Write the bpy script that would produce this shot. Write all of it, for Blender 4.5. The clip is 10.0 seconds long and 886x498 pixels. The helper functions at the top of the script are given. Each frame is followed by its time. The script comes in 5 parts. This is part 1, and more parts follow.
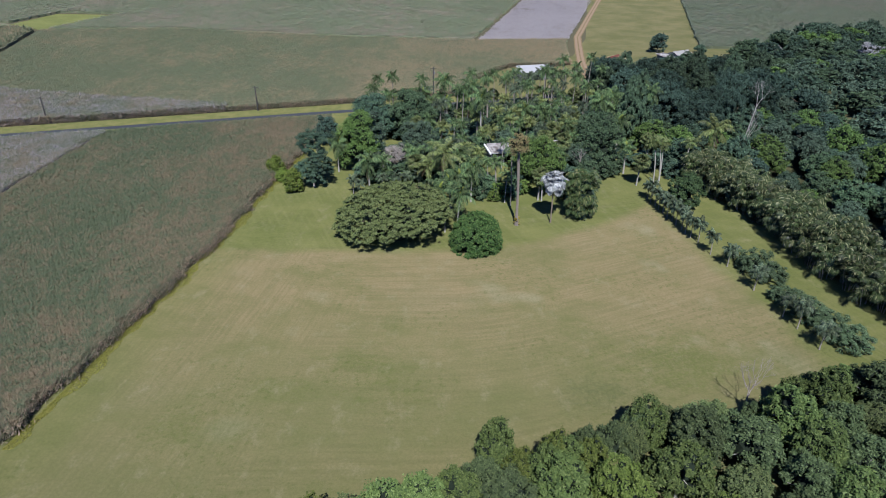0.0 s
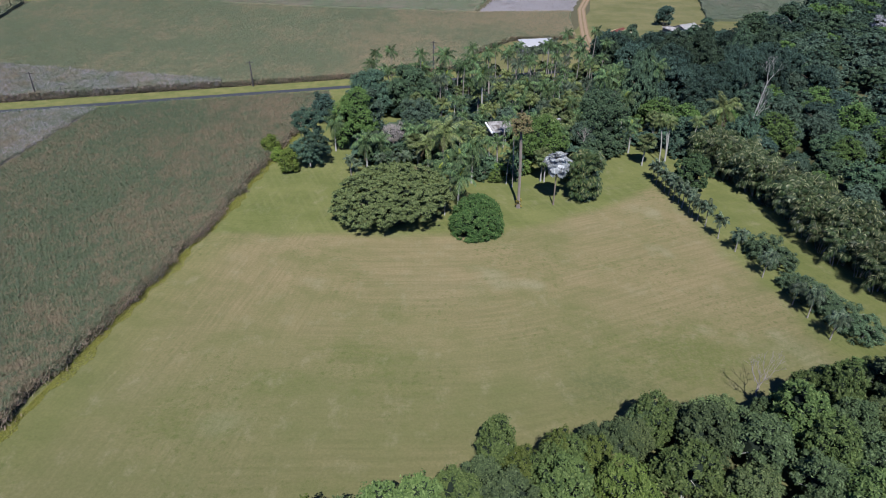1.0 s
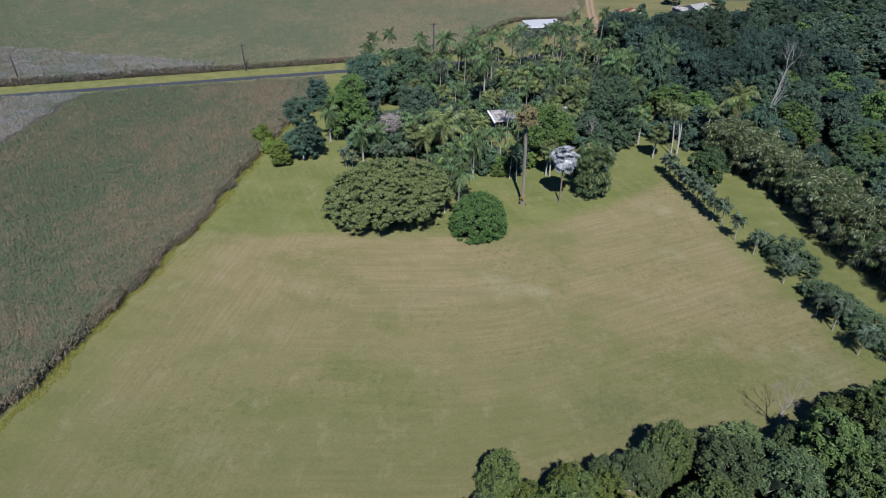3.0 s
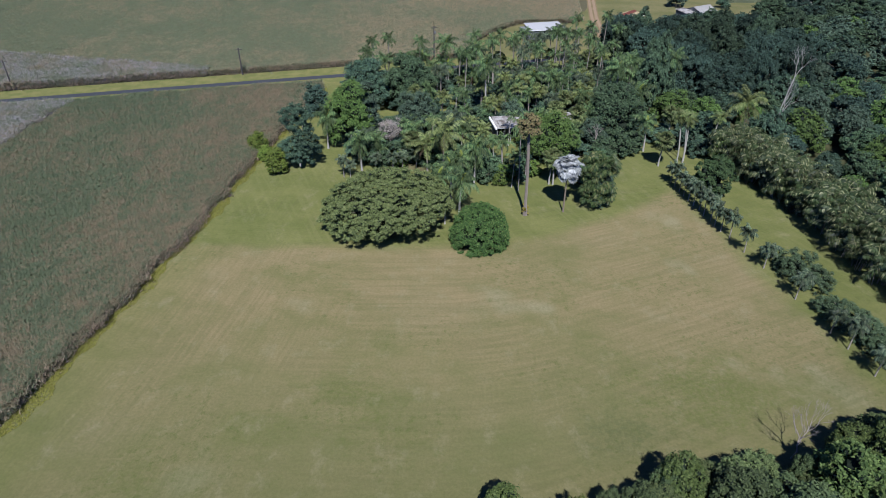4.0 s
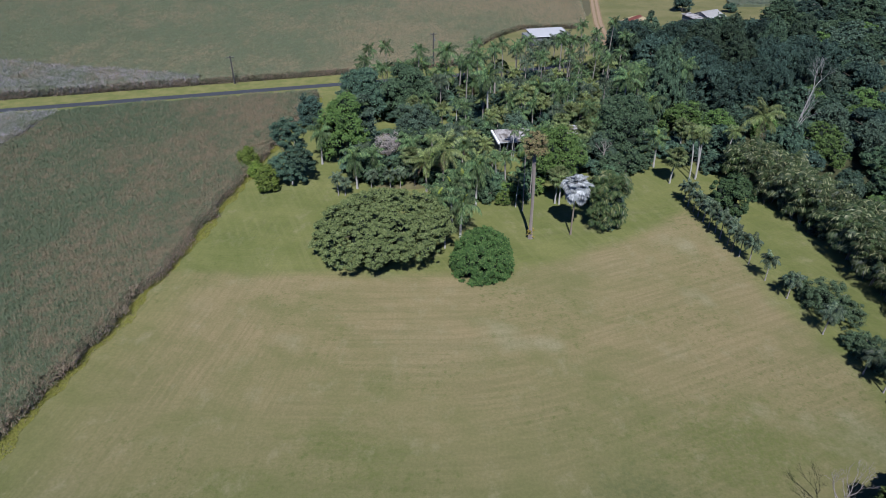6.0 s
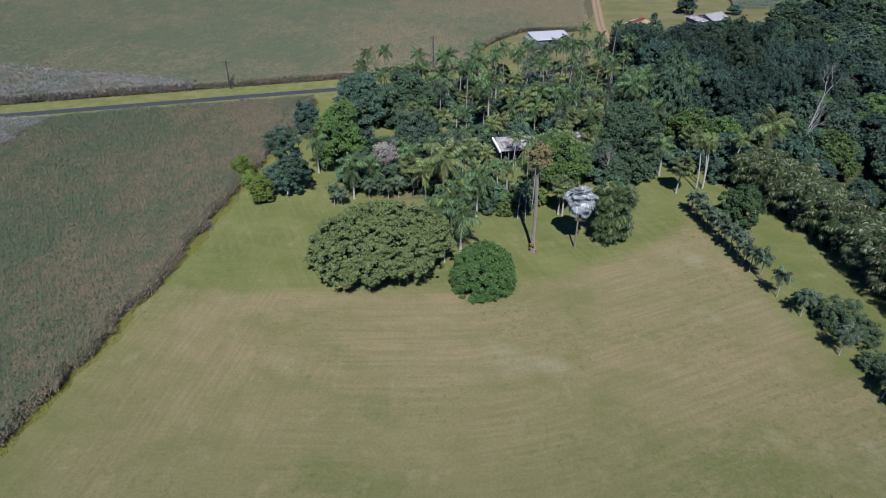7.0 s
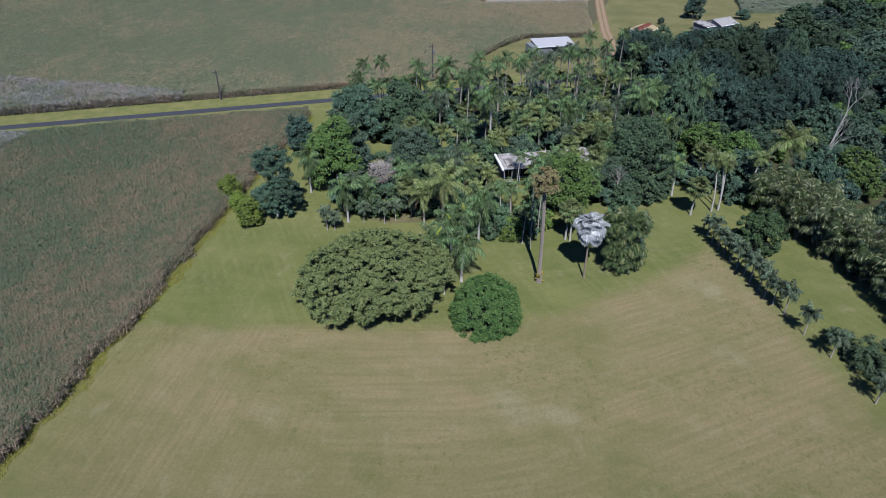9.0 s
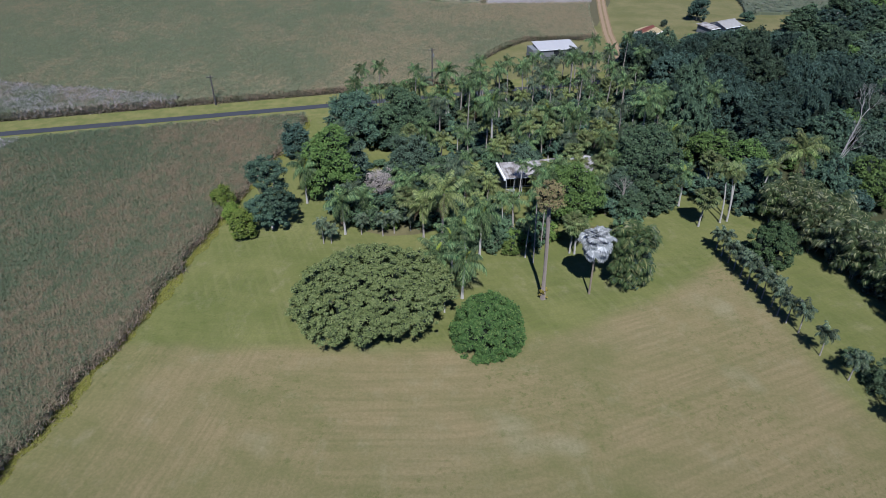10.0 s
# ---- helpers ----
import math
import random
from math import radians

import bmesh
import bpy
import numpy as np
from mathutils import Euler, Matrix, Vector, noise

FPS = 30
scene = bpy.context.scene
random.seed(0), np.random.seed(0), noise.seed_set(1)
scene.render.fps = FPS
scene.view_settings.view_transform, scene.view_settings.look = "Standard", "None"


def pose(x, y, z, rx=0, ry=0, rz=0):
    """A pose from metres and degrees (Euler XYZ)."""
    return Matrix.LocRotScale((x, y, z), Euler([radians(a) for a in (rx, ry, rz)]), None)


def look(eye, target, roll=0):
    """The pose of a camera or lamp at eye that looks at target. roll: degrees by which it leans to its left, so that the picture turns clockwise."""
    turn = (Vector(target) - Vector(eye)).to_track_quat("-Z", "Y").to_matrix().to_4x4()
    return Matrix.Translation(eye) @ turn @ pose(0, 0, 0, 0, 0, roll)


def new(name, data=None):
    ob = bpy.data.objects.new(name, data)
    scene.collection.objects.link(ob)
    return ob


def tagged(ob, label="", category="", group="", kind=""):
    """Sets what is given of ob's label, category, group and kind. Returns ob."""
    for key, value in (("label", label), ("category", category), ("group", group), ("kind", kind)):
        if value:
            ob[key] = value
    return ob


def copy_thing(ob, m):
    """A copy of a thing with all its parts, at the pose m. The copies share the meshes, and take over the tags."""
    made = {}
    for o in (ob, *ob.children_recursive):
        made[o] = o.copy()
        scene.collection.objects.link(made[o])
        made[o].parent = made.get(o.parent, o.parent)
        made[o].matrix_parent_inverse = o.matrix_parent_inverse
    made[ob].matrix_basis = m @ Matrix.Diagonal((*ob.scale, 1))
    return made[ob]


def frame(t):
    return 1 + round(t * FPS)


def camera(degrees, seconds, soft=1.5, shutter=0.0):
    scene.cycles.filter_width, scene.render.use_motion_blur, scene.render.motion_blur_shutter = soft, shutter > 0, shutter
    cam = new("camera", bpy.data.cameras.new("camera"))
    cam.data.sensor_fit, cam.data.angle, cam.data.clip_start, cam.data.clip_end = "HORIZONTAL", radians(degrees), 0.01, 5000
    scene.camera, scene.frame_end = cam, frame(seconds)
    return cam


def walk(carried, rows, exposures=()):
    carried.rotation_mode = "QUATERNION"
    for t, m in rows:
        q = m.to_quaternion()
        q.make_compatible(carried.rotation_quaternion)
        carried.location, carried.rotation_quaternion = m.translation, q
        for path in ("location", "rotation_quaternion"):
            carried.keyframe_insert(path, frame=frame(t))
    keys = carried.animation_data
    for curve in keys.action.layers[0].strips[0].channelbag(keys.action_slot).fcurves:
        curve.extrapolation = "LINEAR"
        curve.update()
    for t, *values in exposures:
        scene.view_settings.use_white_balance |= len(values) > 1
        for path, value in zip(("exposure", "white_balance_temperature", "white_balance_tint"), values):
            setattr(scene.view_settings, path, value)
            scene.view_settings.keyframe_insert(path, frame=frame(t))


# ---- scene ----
cam = camera(70.0, 10.0, 0.95)
PATH = [
    (0, look((2.02, -1.79, 61.01), (2.00, 86.19, 13.47), 0.12)),
    (0.5, look((2.09, 0.24, 61.03), (2.05, 87.21, 11.68), 0.16)),
    (1, look((2.17, 2.27, 61.05), (2.09, 88.21, 9.92), 0.16)),
    (1.5, look((2.26, 4.30, 61.06), (2.15, 89.43, 8.59), 0.18)),
    (2, look((2.36, 6.35, 61.06), (2.16, 90.81, 7.53), 0.17)),
    (2.5, look((2.45, 8.39, 61.05), (2.20, 92.54, 7.03), 0.18)),
    (4, look((2.58, 14.68, 60.99), (2.16, 98.86, 7.00), 0.13)),
    (4.5, look((2.53, 16.81, 60.97), (2.13, 100.98, 6.97), 0.13)),
    (5, look((2.48, 18.96, 60.94), (2.09, 103.16, 6.99), 0.12)),
    (5.5, look((2.45, 21.09, 60.92), (2.10, 105.28, 6.97), 0.15)),
    (7, look((2.61, 27.84, 60.90), (2.16, 112.04, 6.95), 0.11)),
    (7.5, look((2.66, 30.10, 60.92), (2.21, 114.30, 6.97), 0.12)),
    (8, look((2.70, 32.40, 60.93), (2.22, 116.61, 7.00), 0.12)),
    (8.5, look((2.71, 34.73, 60.95), (2.21, 118.90, 6.95), 0.08)),
    (9, look((2.68, 37.08, 60.97), (2.18, 121.25, 6.99), 0.05)),
    (9.5, look((2.65, 39.40, 60.99), (2.14, 123.53, 6.94), 0.03)),
    (10, look((2.60, 41.71, 61.03), (2.13, 125.83, 6.97), -0.00)),
]
walk(cam, PATH, [(0.0, 0.26, 5830, 12), (4.0, 0.20, 5760, 12), (10.0, 0.15, 5650, 12)])

# ---- daylight: sun behind the camera, about 51 degrees up ----
SUN_FROM = Vector((0.03, -0.81, 1.0))
world = bpy.data.worlds.new("sky")
scene.world = world
world.use_nodes = True
_sky = world.node_tree.nodes.new("ShaderNodeTexSky")
_sky.sky_type, _sky.sun_disc = "NISHITA", False
_sky.sun_elevation, _sky.sun_rotation = radians(51), radians(178)
_sky.dust_density, _sky.ozone_density = 0.2, 6.0
_deep = world.node_tree.nodes.new("ShaderNodeMix")
_deep.data_type, _deep.blend_type = "RGBA", "MULTIPLY"
_deep.inputs[0].default_value, _deep.inputs[7].default_value = 1.0, (0.60, 0.85, 1.35, 1.0)
world.node_tree.links.new(_sky.outputs[0], _deep.inputs[6])
world.node_tree.links.new(_deep.outputs[2], world.node_tree.nodes["Background"].inputs[0])
world.node_tree.nodes["Background"].inputs[1].default_value = 0.046
sun = new("sun", bpy.data.lights.new("sun", "SUN"))
sun.data.energy, sun.data.angle, sun.data.color = 4.6, radians(0.55), (1.0, 0.96, 0.90)
sun.matrix_world = look(SUN_FROM * 150, (0, 0, 0))


# ---- materials ----
class Nodes:
    """A node material, built by short calls."""

    def __init__(self, name, rough=0.7, spec=0.3):
        self.m = bpy.data.materials.new(name)
        self.m.use_nodes = True
        self.t = self.m.node_tree
        self.b = self.t.nodes["Principled BSDF"]
        self.b.inputs["Roughness"].default_value = rough
        self.b.inputs["Specular IOR Level"].default_value = spec
        self.b.inputs["Diffuse Roughness"].default_value = 1.0
        self.co = self.t.nodes.new("ShaderNodeTexCoord").outputs["Object"]

    def put(self, sock, v):
        if isinstance(v, (int, float)):
            sock.default_value = v
        elif isinstance(v, tuple):
            sock.default_value = (*v, 1) if len(sock.default_value) == 4 and len(v) == 3 else v
        else:
            self.t.links.new(v, sock)

    def noise(self, scale, detail=3.0, stretch=(1, 1, 1), turn=0.0, rough=0.55):
        mp = self.t.nodes.new("ShaderNodeMapping")
        mp.vector_type = "TEXTURE"
        mp.inputs["Scale"].default_value = tuple(1 / s for s in stretch)
        mp.inputs["Rotation"].default_value = (0, 0, radians(turn))
        self.t.links.new(self.co, mp.inputs[0])
        n = self.t.nodes.new("ShaderNodeTexNoise")
        n.inputs["Scale"].default_value, n.inputs["Detail"].default_value = scale, detail
        n.inputs["Roughness"].default_value = rough
        self.t.links.new(mp.outputs[0], n.inputs["Vector"])
        return n.outputs["Fac"]

    def noise_at(self, u, v, detail=2.0):
        """Noise over two coordinates of its own."""
        co = self.t.nodes.new("ShaderNodeCombineXYZ")
        self.put(co.inputs[0], u), self.put(co.inputs[1], v)
        n = self.t.nodes.new("ShaderNodeTexNoise")
        n.inputs["Scale"].default_value, n.inputs["Detail"].default_value = 1.0, detail
        self.t.links.new(co.outputs[0], n.inputs["Vector"])
        return n.outputs["Fac"]

    def ramp(self, v, lo, hi, a=0.0, b=1.0):
        n = self.t.nodes.new("ShaderNodeMapRange")
        n.interpolation_type = "SMOOTHSTEP"
        for k, x in enumerate((v, lo, hi, a, b)):
            self.put(n.inputs[k], x)
        return n.outputs[0]

    def math(self, op, a, b=0.0, c=0.0):
        n = self.t.nodes.new("ShaderNodeMath")
        n.operation = op
        for k, x in enumerate((a, b, c)):
            self.put(n.inputs[k], x)
        return n.outputs[0]

    def mix(self, f, a, b, kind="MIX"):
        n = self.t.nodes.new("ShaderNodeMix")
        n.data_type, n.blend_type = "RGBA", kind
        self.put(n.inputs[0], f), self.put(n.inputs[6], a), self.put(n.inputs[7], b)
        return n.outputs[2]

    def xyz(self):
        n = self.t.nodes.new("ShaderNodeSeparateXYZ")
        self.t.links.new(self.co, n.inputs[0])
        return n.outputs

    def island(self):
        return self.t.nodes.new("ShaderNodeNewGeometry").outputs["Random Per Island"]

    def each(self):
        return self.t.nodes.new("ShaderNodeObjectInfo").outputs["Random"]

    def colour(self, c):
        self.put(self.b.inputs["Base Color"], c)
        return self

    def bump(self, h, strength=0.5, metres=0.05):
        n = self.t.nodes.new("ShaderNodeBump")
        n.inputs["Strength"].default_value, n.inputs["Distance"].default_value = strength, metres
        self.t.links.new(h, n.inputs["Height"])
        self.t.links.new(n.outputs[0], self.b.inputs["Normal"])
        return self

    def thin(self, c, share):
        """Some light passes through, as through a leaf."""
        tr = self.t.nodes.new("ShaderNodeBsdfTranslucent")
        self.put(tr.inputs[0], c)
        mx = self.t.nodes.new("ShaderNodeMixShader")
        mx.inputs[0].default_value = share
        self.t.links.new(self.b.outputs[0], mx.inputs[1])
        self.t.links.new(tr.outputs[0], mx.inputs[2])
        self.t.links.new(mx.outputs[0], self.t.nodes["Material Output"].inputs[0])
        return self


def leaf_material(name, dark, mid, light, share=0.12, rough=0.64, spread=0.22):
    n = Nodes(name, rough, 0.18)
    r = n.island()
    c = n.mix(n.ramp(r, 0.0, 0.6), dark, mid)
    c = n.mix(n.ramp(r, 0.72, 1.0), c, light)
    hue = n.t.nodes.new("ShaderNodeHueSaturation")
    n.put(hue.inputs["Value"], n.ramp(n.each(), 0, 1, 1 - spread, 1 + spread))
    n.put(hue.inputs["Hue"], n.ramp(n.each(), 0, 1, 0.488, 0.503))
    n.put(hue.inputs["Color"], c)
    n.colour(hue.outputs[0])
    return n.thin(hue.outputs[0], share).m


def plain_material(name, c1, c2, scale=2.0, rough=0.7, metal=0.0, stretch=(1, 1, 1), relief=0.02):
    n = Nodes(name, rough)
    n.b.inputs["Metallic"].default_value = metal
    v = n.noise(scale, 5, stretch)
    fine = n.noise(scale * 7, 3, stretch)
    n.colour(n.mix(n.math("ADD", n.math("MULTIPLY", v, 0.7), n.math("MULTIPLY", fine, 0.3)), c1, c2))
    return n.bump(fine, 0.5, relief).m


LEAF_DARK = leaf_material("leaf_dark", (0.036, 0.070, 0.051), (0.078, 0.124, 0.076), (0.129, 0.208, 0.126))
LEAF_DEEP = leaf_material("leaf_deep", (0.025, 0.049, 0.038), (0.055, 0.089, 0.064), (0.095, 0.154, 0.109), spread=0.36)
LEAF_MID = leaf_material("leaf_mid", (0.045, 0.085, 0.044), (0.095, 0.149, 0.075), (0.142, 0.223, 0.114))
LEAF_LIGHT = leaf_material("leaf_light", (0.066, 0.112, 0.024), (0.120, 0.180, 0.040), (0.205, 0.245, 0.077))
LEAF_OLIVE = leaf_material("leaf_olive", (0.072, 0.096, 0.036), (0.138, 0.169, 0.058), (0.201, 0.228, 0.093))
LEAF_GREY = leaf_material("leaf_grey", (0.043, 0.073, 0.049), (0.092, 0.134, 0.086), (0.139, 0.199, 0.130))
LEAF_ORCHARD = leaf_material("leaf_orchard", (0.056, 0.096, 0.048), (0.107, 0.163, 0.081), (0.181, 0.254, 0.133))
LEAF_FRESH = leaf_material("leaf_fresh", (0.058, 0.106, 0.029), (0.112, 0.182, 0.047), (0.168, 0.271, 0.073))
LEAF_BRIGHT = leaf_material("leaf_bright", (0.053, 0.097, 0.026), (0.102, 0.161, 0.041), (0.155, 0.234, 0.062))
LEAF_ROW = leaf_material("leaf_row", (0.035, 0.070, 0.028), (0.072, 0.120, 0.046), (0.115, 0.180, 0.074))
LEAF_MANGO = leaf_material("leaf_mango", (0.038, 0.067, 0.040), (0.076, 0.117, 0.066), (0.123, 0.189, 0.103), spread=0.36)
FERN_OCHRE = leaf_material("fern_ochre", (0.13, 0.11, 0.025), (0.22, 0.17, 0.035), (0.28, 0.24, 0.06))
FROND_DEAD = leaf_material("frond_dead", (0.15, 0.10, 0.055), (0.25, 0.18, 0.105), (0.33, 0.26, 0.17))
FROND_SPEAR = leaf_material("frond_spear", (0.16, 0.21, 0.03), (0.24, 0.29, 0.05), (0.32, 0.35, 0.08), 0.25, 0.4)
# near-black crown cores: the shade between leaf clumps is put into this colour
CROWN_SHADE = plain_material("crown_shade", (0.010, 0.017, 0.010), (0.020, 0.030, 0.017), 1.5, 0.95)
LEAF_BUSH = leaf_material("leaf_bush", (0.044, 0.099, 0.029), (0.087, 0.180, 0.048), (0.177, 0.267, 0.083))
LEAF_RUST = leaf_material("leaf_rust", (0.145, 0.130, 0.058), (0.264, 0.212, 0.101), (0.231, 0.276, 0.095))
FROND_GREEN = leaf_material("frond_green", (0.037, 0.077, 0.035), (0.131, 0.201, 0.079), (0.256, 0.320, 0.129), 0.2, 0.55, 0.42)
FROND_YELLOW = leaf_material("frond_yellow", (0.059, 0.096, 0.035), (0.176, 0.219, 0.075), (0.271, 0.292, 0.125), 0.2, 0.42, 0.42)
FROND_GOLD = leaf_material("frond_gold", (0.081, 0.117, 0.041), (0.215, 0.253, 0.087), (0.302, 0.335, 0.130), 0.2, 0.42, 0.35)
FROND_FAN = leaf_material("frond_fan", (0.090, 0.125, 0.046), (0.175, 0.205, 0.080), (0.310, 0.315, 0.160), 0.2, 0.5, 0.3)
FROND_ARECA = leaf_material("frond_areca", (0.030, 0.050, 0.021), (0.068, 0.094, 0.037), (0.295, 0.301, 0.156), 0.14, 0.40)
FROND_CLUMP = leaf_material("frond_clump", (0.043, 0.080, 0.029), (0.099, 0.148, 0.054), (0.261, 0.273, 0.114), 0.15, 0.42)
FROND_SILVER = leaf_material("frond_silver", (0.255, 0.269, 0.262), (0.444, 0.450, 0.444), (0.632, 0.632, 0.625), 0.10, 0.6, 0.25)
FROND_BLUE = leaf_material("frond_blue", (0.038, 0.063, 0.043), (0.116, 0.153, 0.090), (0.206, 0.241, 0.135), 0.18, 0.4, 0.42)
BARK = plain_material("bark", (0.13, 0.10, 0.07), (0.24, 0.20, 0.15), 3.0, 0.85, stretch=(1, 1, 0.25))
BARK_DARK = plain_material("bark_dark", (0.132, 0.111, 0.092), (0.273, 0.231, 0.193), 1.2, 0.85, stretch=(1, 1, 1.5))
BARK_PALE = plain_material("bark_pale", (0.279, 0.262, 0.230), (0.426, 0.410, 0.369), 2.0, 0.75, stretch=(1, 1, 3))
BARK_GREY = plain_material("bark_grey", (0.20, 0.18, 0.16), (0.36, 0.32, 0.28), 2.0, 0.85, stretch=(1, 1, 2.5))
DEAD_WOOD = plain_material("dead_wood", (0.272, 0.248, 0.232), (0.448, 0.416, 0.392), 2.5, 0.8, stretch=(1, 1, 0.3))
TWIG_GREY = plain_material("twig_grey", (0.220, 0.187, 0.167), (0.352, 0.308, 0.282), 2.5, 0.85)
TWIGS = leaf_material("twigs", (0.220, 0.196, 0.176), (0.330, 0.290, 0.264), (0.441, 0.392, 0.358), 0.05)
SHAFT = plain_material("crownshaft", (0.09, 0.15, 0.04), (0.16, 0.22, 0.07), 2.0, 0.45)


LAWN_TINTS = {"tan": (0.235, 0.195, 0.108), "lush": (0.104, 0.122, 0.033), "weed": (0.088, 0.102, 0.042)}
LAWN_PLACES = [(-9.5, 74.5, 9.0, 6.0, "lush", 0.75), (-4.0, 67.0, 7.0, 4.0, "lush", 0.6), (39.0, 75.0, 14.0, 9.0, "lush", 0.95),
               (24.0, 68.0, 8.0, 4.5, "weed", 0.8), (-33.0, 61.5, 8.0, 5.0, "lush", 0.6), (-22.0, 68.0, 6.0, 5.0, "lush", 0.5), (0.8, 92.5, 10.0, 8.0, "tan", 0.7), (44.0, 124.0, 7.0, 5.0, "tan", 0.6), (-41.0, 68.5, 6.0, 5.0, "tan", 0.5), (32.0, 114.0, 9.0, 5.0, "tan", 0.5), (31.0, 99.0, 5.0, 4.0, "lush", 0.5)]


def lawn_material():
    n = Nodes("mown_grass", 0.9, 0.10)
    p = n.xyz()
    x, y = p[0], p[1]
    wob = n.math("MULTIPLY", n.math("SUBTRACT", n.noise(0.12, 4), 0.5), 7.0)
    # the greener garden lawn begins past a curved mowing line, and along the palm row
    xp = n.math("MAXIMUM", x, 0.0)
    line = n.math("ADD", n.math("MULTIPLY", n.math("MULTIPLY", xp, xp), 0.0092), 109.5)
    near_garden = n.ramp(n.math("SUBTRACT", n.math("ADD", y, n.math("MULTIPLY", wob, 0.5)), line), -1.5, 3.0)
    row = n.math("SUBTRACT", n.math("ADD", x, n.math("MULTIPLY", n.math("SUBTRACT", y, 80.0), 0.175)), 59.0)
    by_row = n.ramp(n.math("ADD", row, wob), -2.0, 3.5)
    by_cane = n.ramp(n.math("ADD", n.math("ADD", x, n.math("MULTIPLY", n.math("SUBTRACT", 150.0, y), 0.155)), wob), -26.0, -38.0)
    garden = n.math("MAXIMUM", near_garden, n.math("MAXIMUM", by_row, n.math("MULTIPLY", by_cane, 0.55)))
    big = n.noise(0.035, 8, rough=0.68)
    mid = n.noise(0.13, 8, (0.6, 1, 1), -12, rough=0.72)
    streak_a = n.noise(1.7, 2, (1.0, 0.05, 1), -9)
    # mower passes: round the trees, and across
    bow = n.math("SUBTRACT", y, n.math("MULTIPLY", n.math("MULTIPLY", xp, xp), 0.0092))
    streak_b = n.noise_at(n.math("MULTIPLY", x, 0.07), n.math("MULTIPLY", bow, 1.15))
    streak_c = n.noise_at(n.math("MULTIPLY", x, 0.06), n.math("MULTIPLY", n.math("SUBTRACT", y, n.math("MULTIPLY", x, 0.42)), 1.2))
    sway = n.math("ADD", x, n.math("MULTIPLY", n.math("SUBTRACT", n.noise(0.05, 2), 0.5), 50.0))
    left = n.ramp(sway, -12.0, -26.0)
    right = n.ramp(sway, 12.0, 22.0)
    fine = n.noise(2.6, 4, rough=0.7)
    dry = n.ramp(n.math("ADD", n.math("MULTIPLY", big, 0.55), n.math("MULTIPLY", mid, 0.45)), 0.34, 0.60)
    c = n.mix(dry, (0.140, 0.138, 0.053), (0.240, 0.188, 0.098))
    c = n.mix(n.ramp(n.noise(0.06, 3, rough=0.5), 0.58, 0.72), c, (0.250, 0.222, 0.128))
    near = n.ramp(n.math("ADD", y, n.math("MULTIPLY", wob, 2.5)), 96.0, 66.0, 0.0, 0.55)
    c = n.mix(near, c, (0.130, 0.138, 0.052))
    grain = n.ramp(n.noise(1.5, 5, rough=0.75), 0.36, 0.62, 0.2, 1.0)
    clot = n.noise(0.55, 6, (0.7, 1, 1), 20, rough=0.75)
    # worn, lush and weedy places, each with a ragged edge
    for px, py, rx, ry, tint, most in LAWN_PLACES:
        ax = n.math("DIVIDE", n.math("SUBTRACT", x, px), rx)
        ay = n.math("DIVIDE", n.math("SUBTRACT", y, py), ry)
        d = n.math("SQRT", n.math("ADD", n.math("MULTIPLY", ax, ax), n.math("MULTIPLY", ay, ay)))
        d = n.math("ADD", d, n.math("ADD", n.math("MULTIPLY", n.math("SUBTRACT", mid, 0.5), 2.6), n.math("MULTIPLY", n.math("SUBTRACT", clot, 0.5), 2.8)))
        c = n.mix(n.math("MULTIPLY", n.ramp(d, 1.2, 0.0, 0.0, most * 0.85), grain), c, LAWN_TINTS[tint])
    g = n.mix(n.ramp(mid, 0.3, 0.7), (0.108, 0.126, 0.035), (0.166, 0.168, 0.057))
    c = n.mix(garden, c, g)
    middle = n.math("SUBTRACT", n.math("SUBTRACT", 1.0, left), right)
    lines = n.math("ADD", n.math("MULTIPLY", streak_a, left), n.math("ADD", n.math("MULTIPLY", streak_b, middle), n.math("MULTIPLY", streak_c, right)))
    shown = n.ramp(n.noise(0.07, 3, rough=0.6), 0.35, 0.65, 0.25, 1.0)
    c = n.mix(n.math("MULTIPLY", n.ramp(lines, 0.38, 0.62, 0.0, 0.31), shown), c, (0.098, 0.104, 0.040))
    c = n.mix(n.ramp(n.noise(0.30, 5, (1, 0.7, 1), rough=0.7), 0.52, 0.75, 0.0, 0.40), c, (0.265, 0.235, 0.140))
    stripe = n.noise_at(n.math("MULTIPLY", n.math("ADD", x, n.math("MULTIPLY", y, 0.45)), 1.1), n.math("MULTIPLY", y, 0.05))
    c = n.mix(n.math("MULTIPLY", n.ramp(stripe, 0.46, 0.60, 0.0, 0.30), n.math("MULTIPLY", garden, shown)), c, (0.190, 0.188, 0.074))
    tuft = n.math("MULTIPLY", n.ramp(n.noise(0.9, 6, rough=0.78), 0.50, 0.66, 0.0, 0.60), n.ramp(n.noise(0.055, 3), 0.42, 0.62))
    c = n.mix(tuft, c, (0.075, 0.098, 0.024))
    c = n.mix(n.ramp(fine, 0.3, 0.7, 0.0, 0.34), c, (0.085, 0.082, 0.034))
    n.colour(c)
    return n.bump(n.math("ADD", fine, n.noise(0.7, 4)), 0.6, 0.06).m


def rough_grass_material(name, a, b, scale=0.25):
    n = Nodes(name, 0.9, 0.15)
    f = n.noise(scale, 5, rough=0.65)
    fine = n.noise(3.0, 4, rough=0.7)
    c = n.mix(n.ramp(f, 0.32, 0.68), a, b)
    n.colour(n.mix(n.ramp(fine, 0.3, 0.75, 0.0, 0.35), c, (0.07, 0.075, 0.022)))
    return n.bump(fine, 0.7, 0.08).m


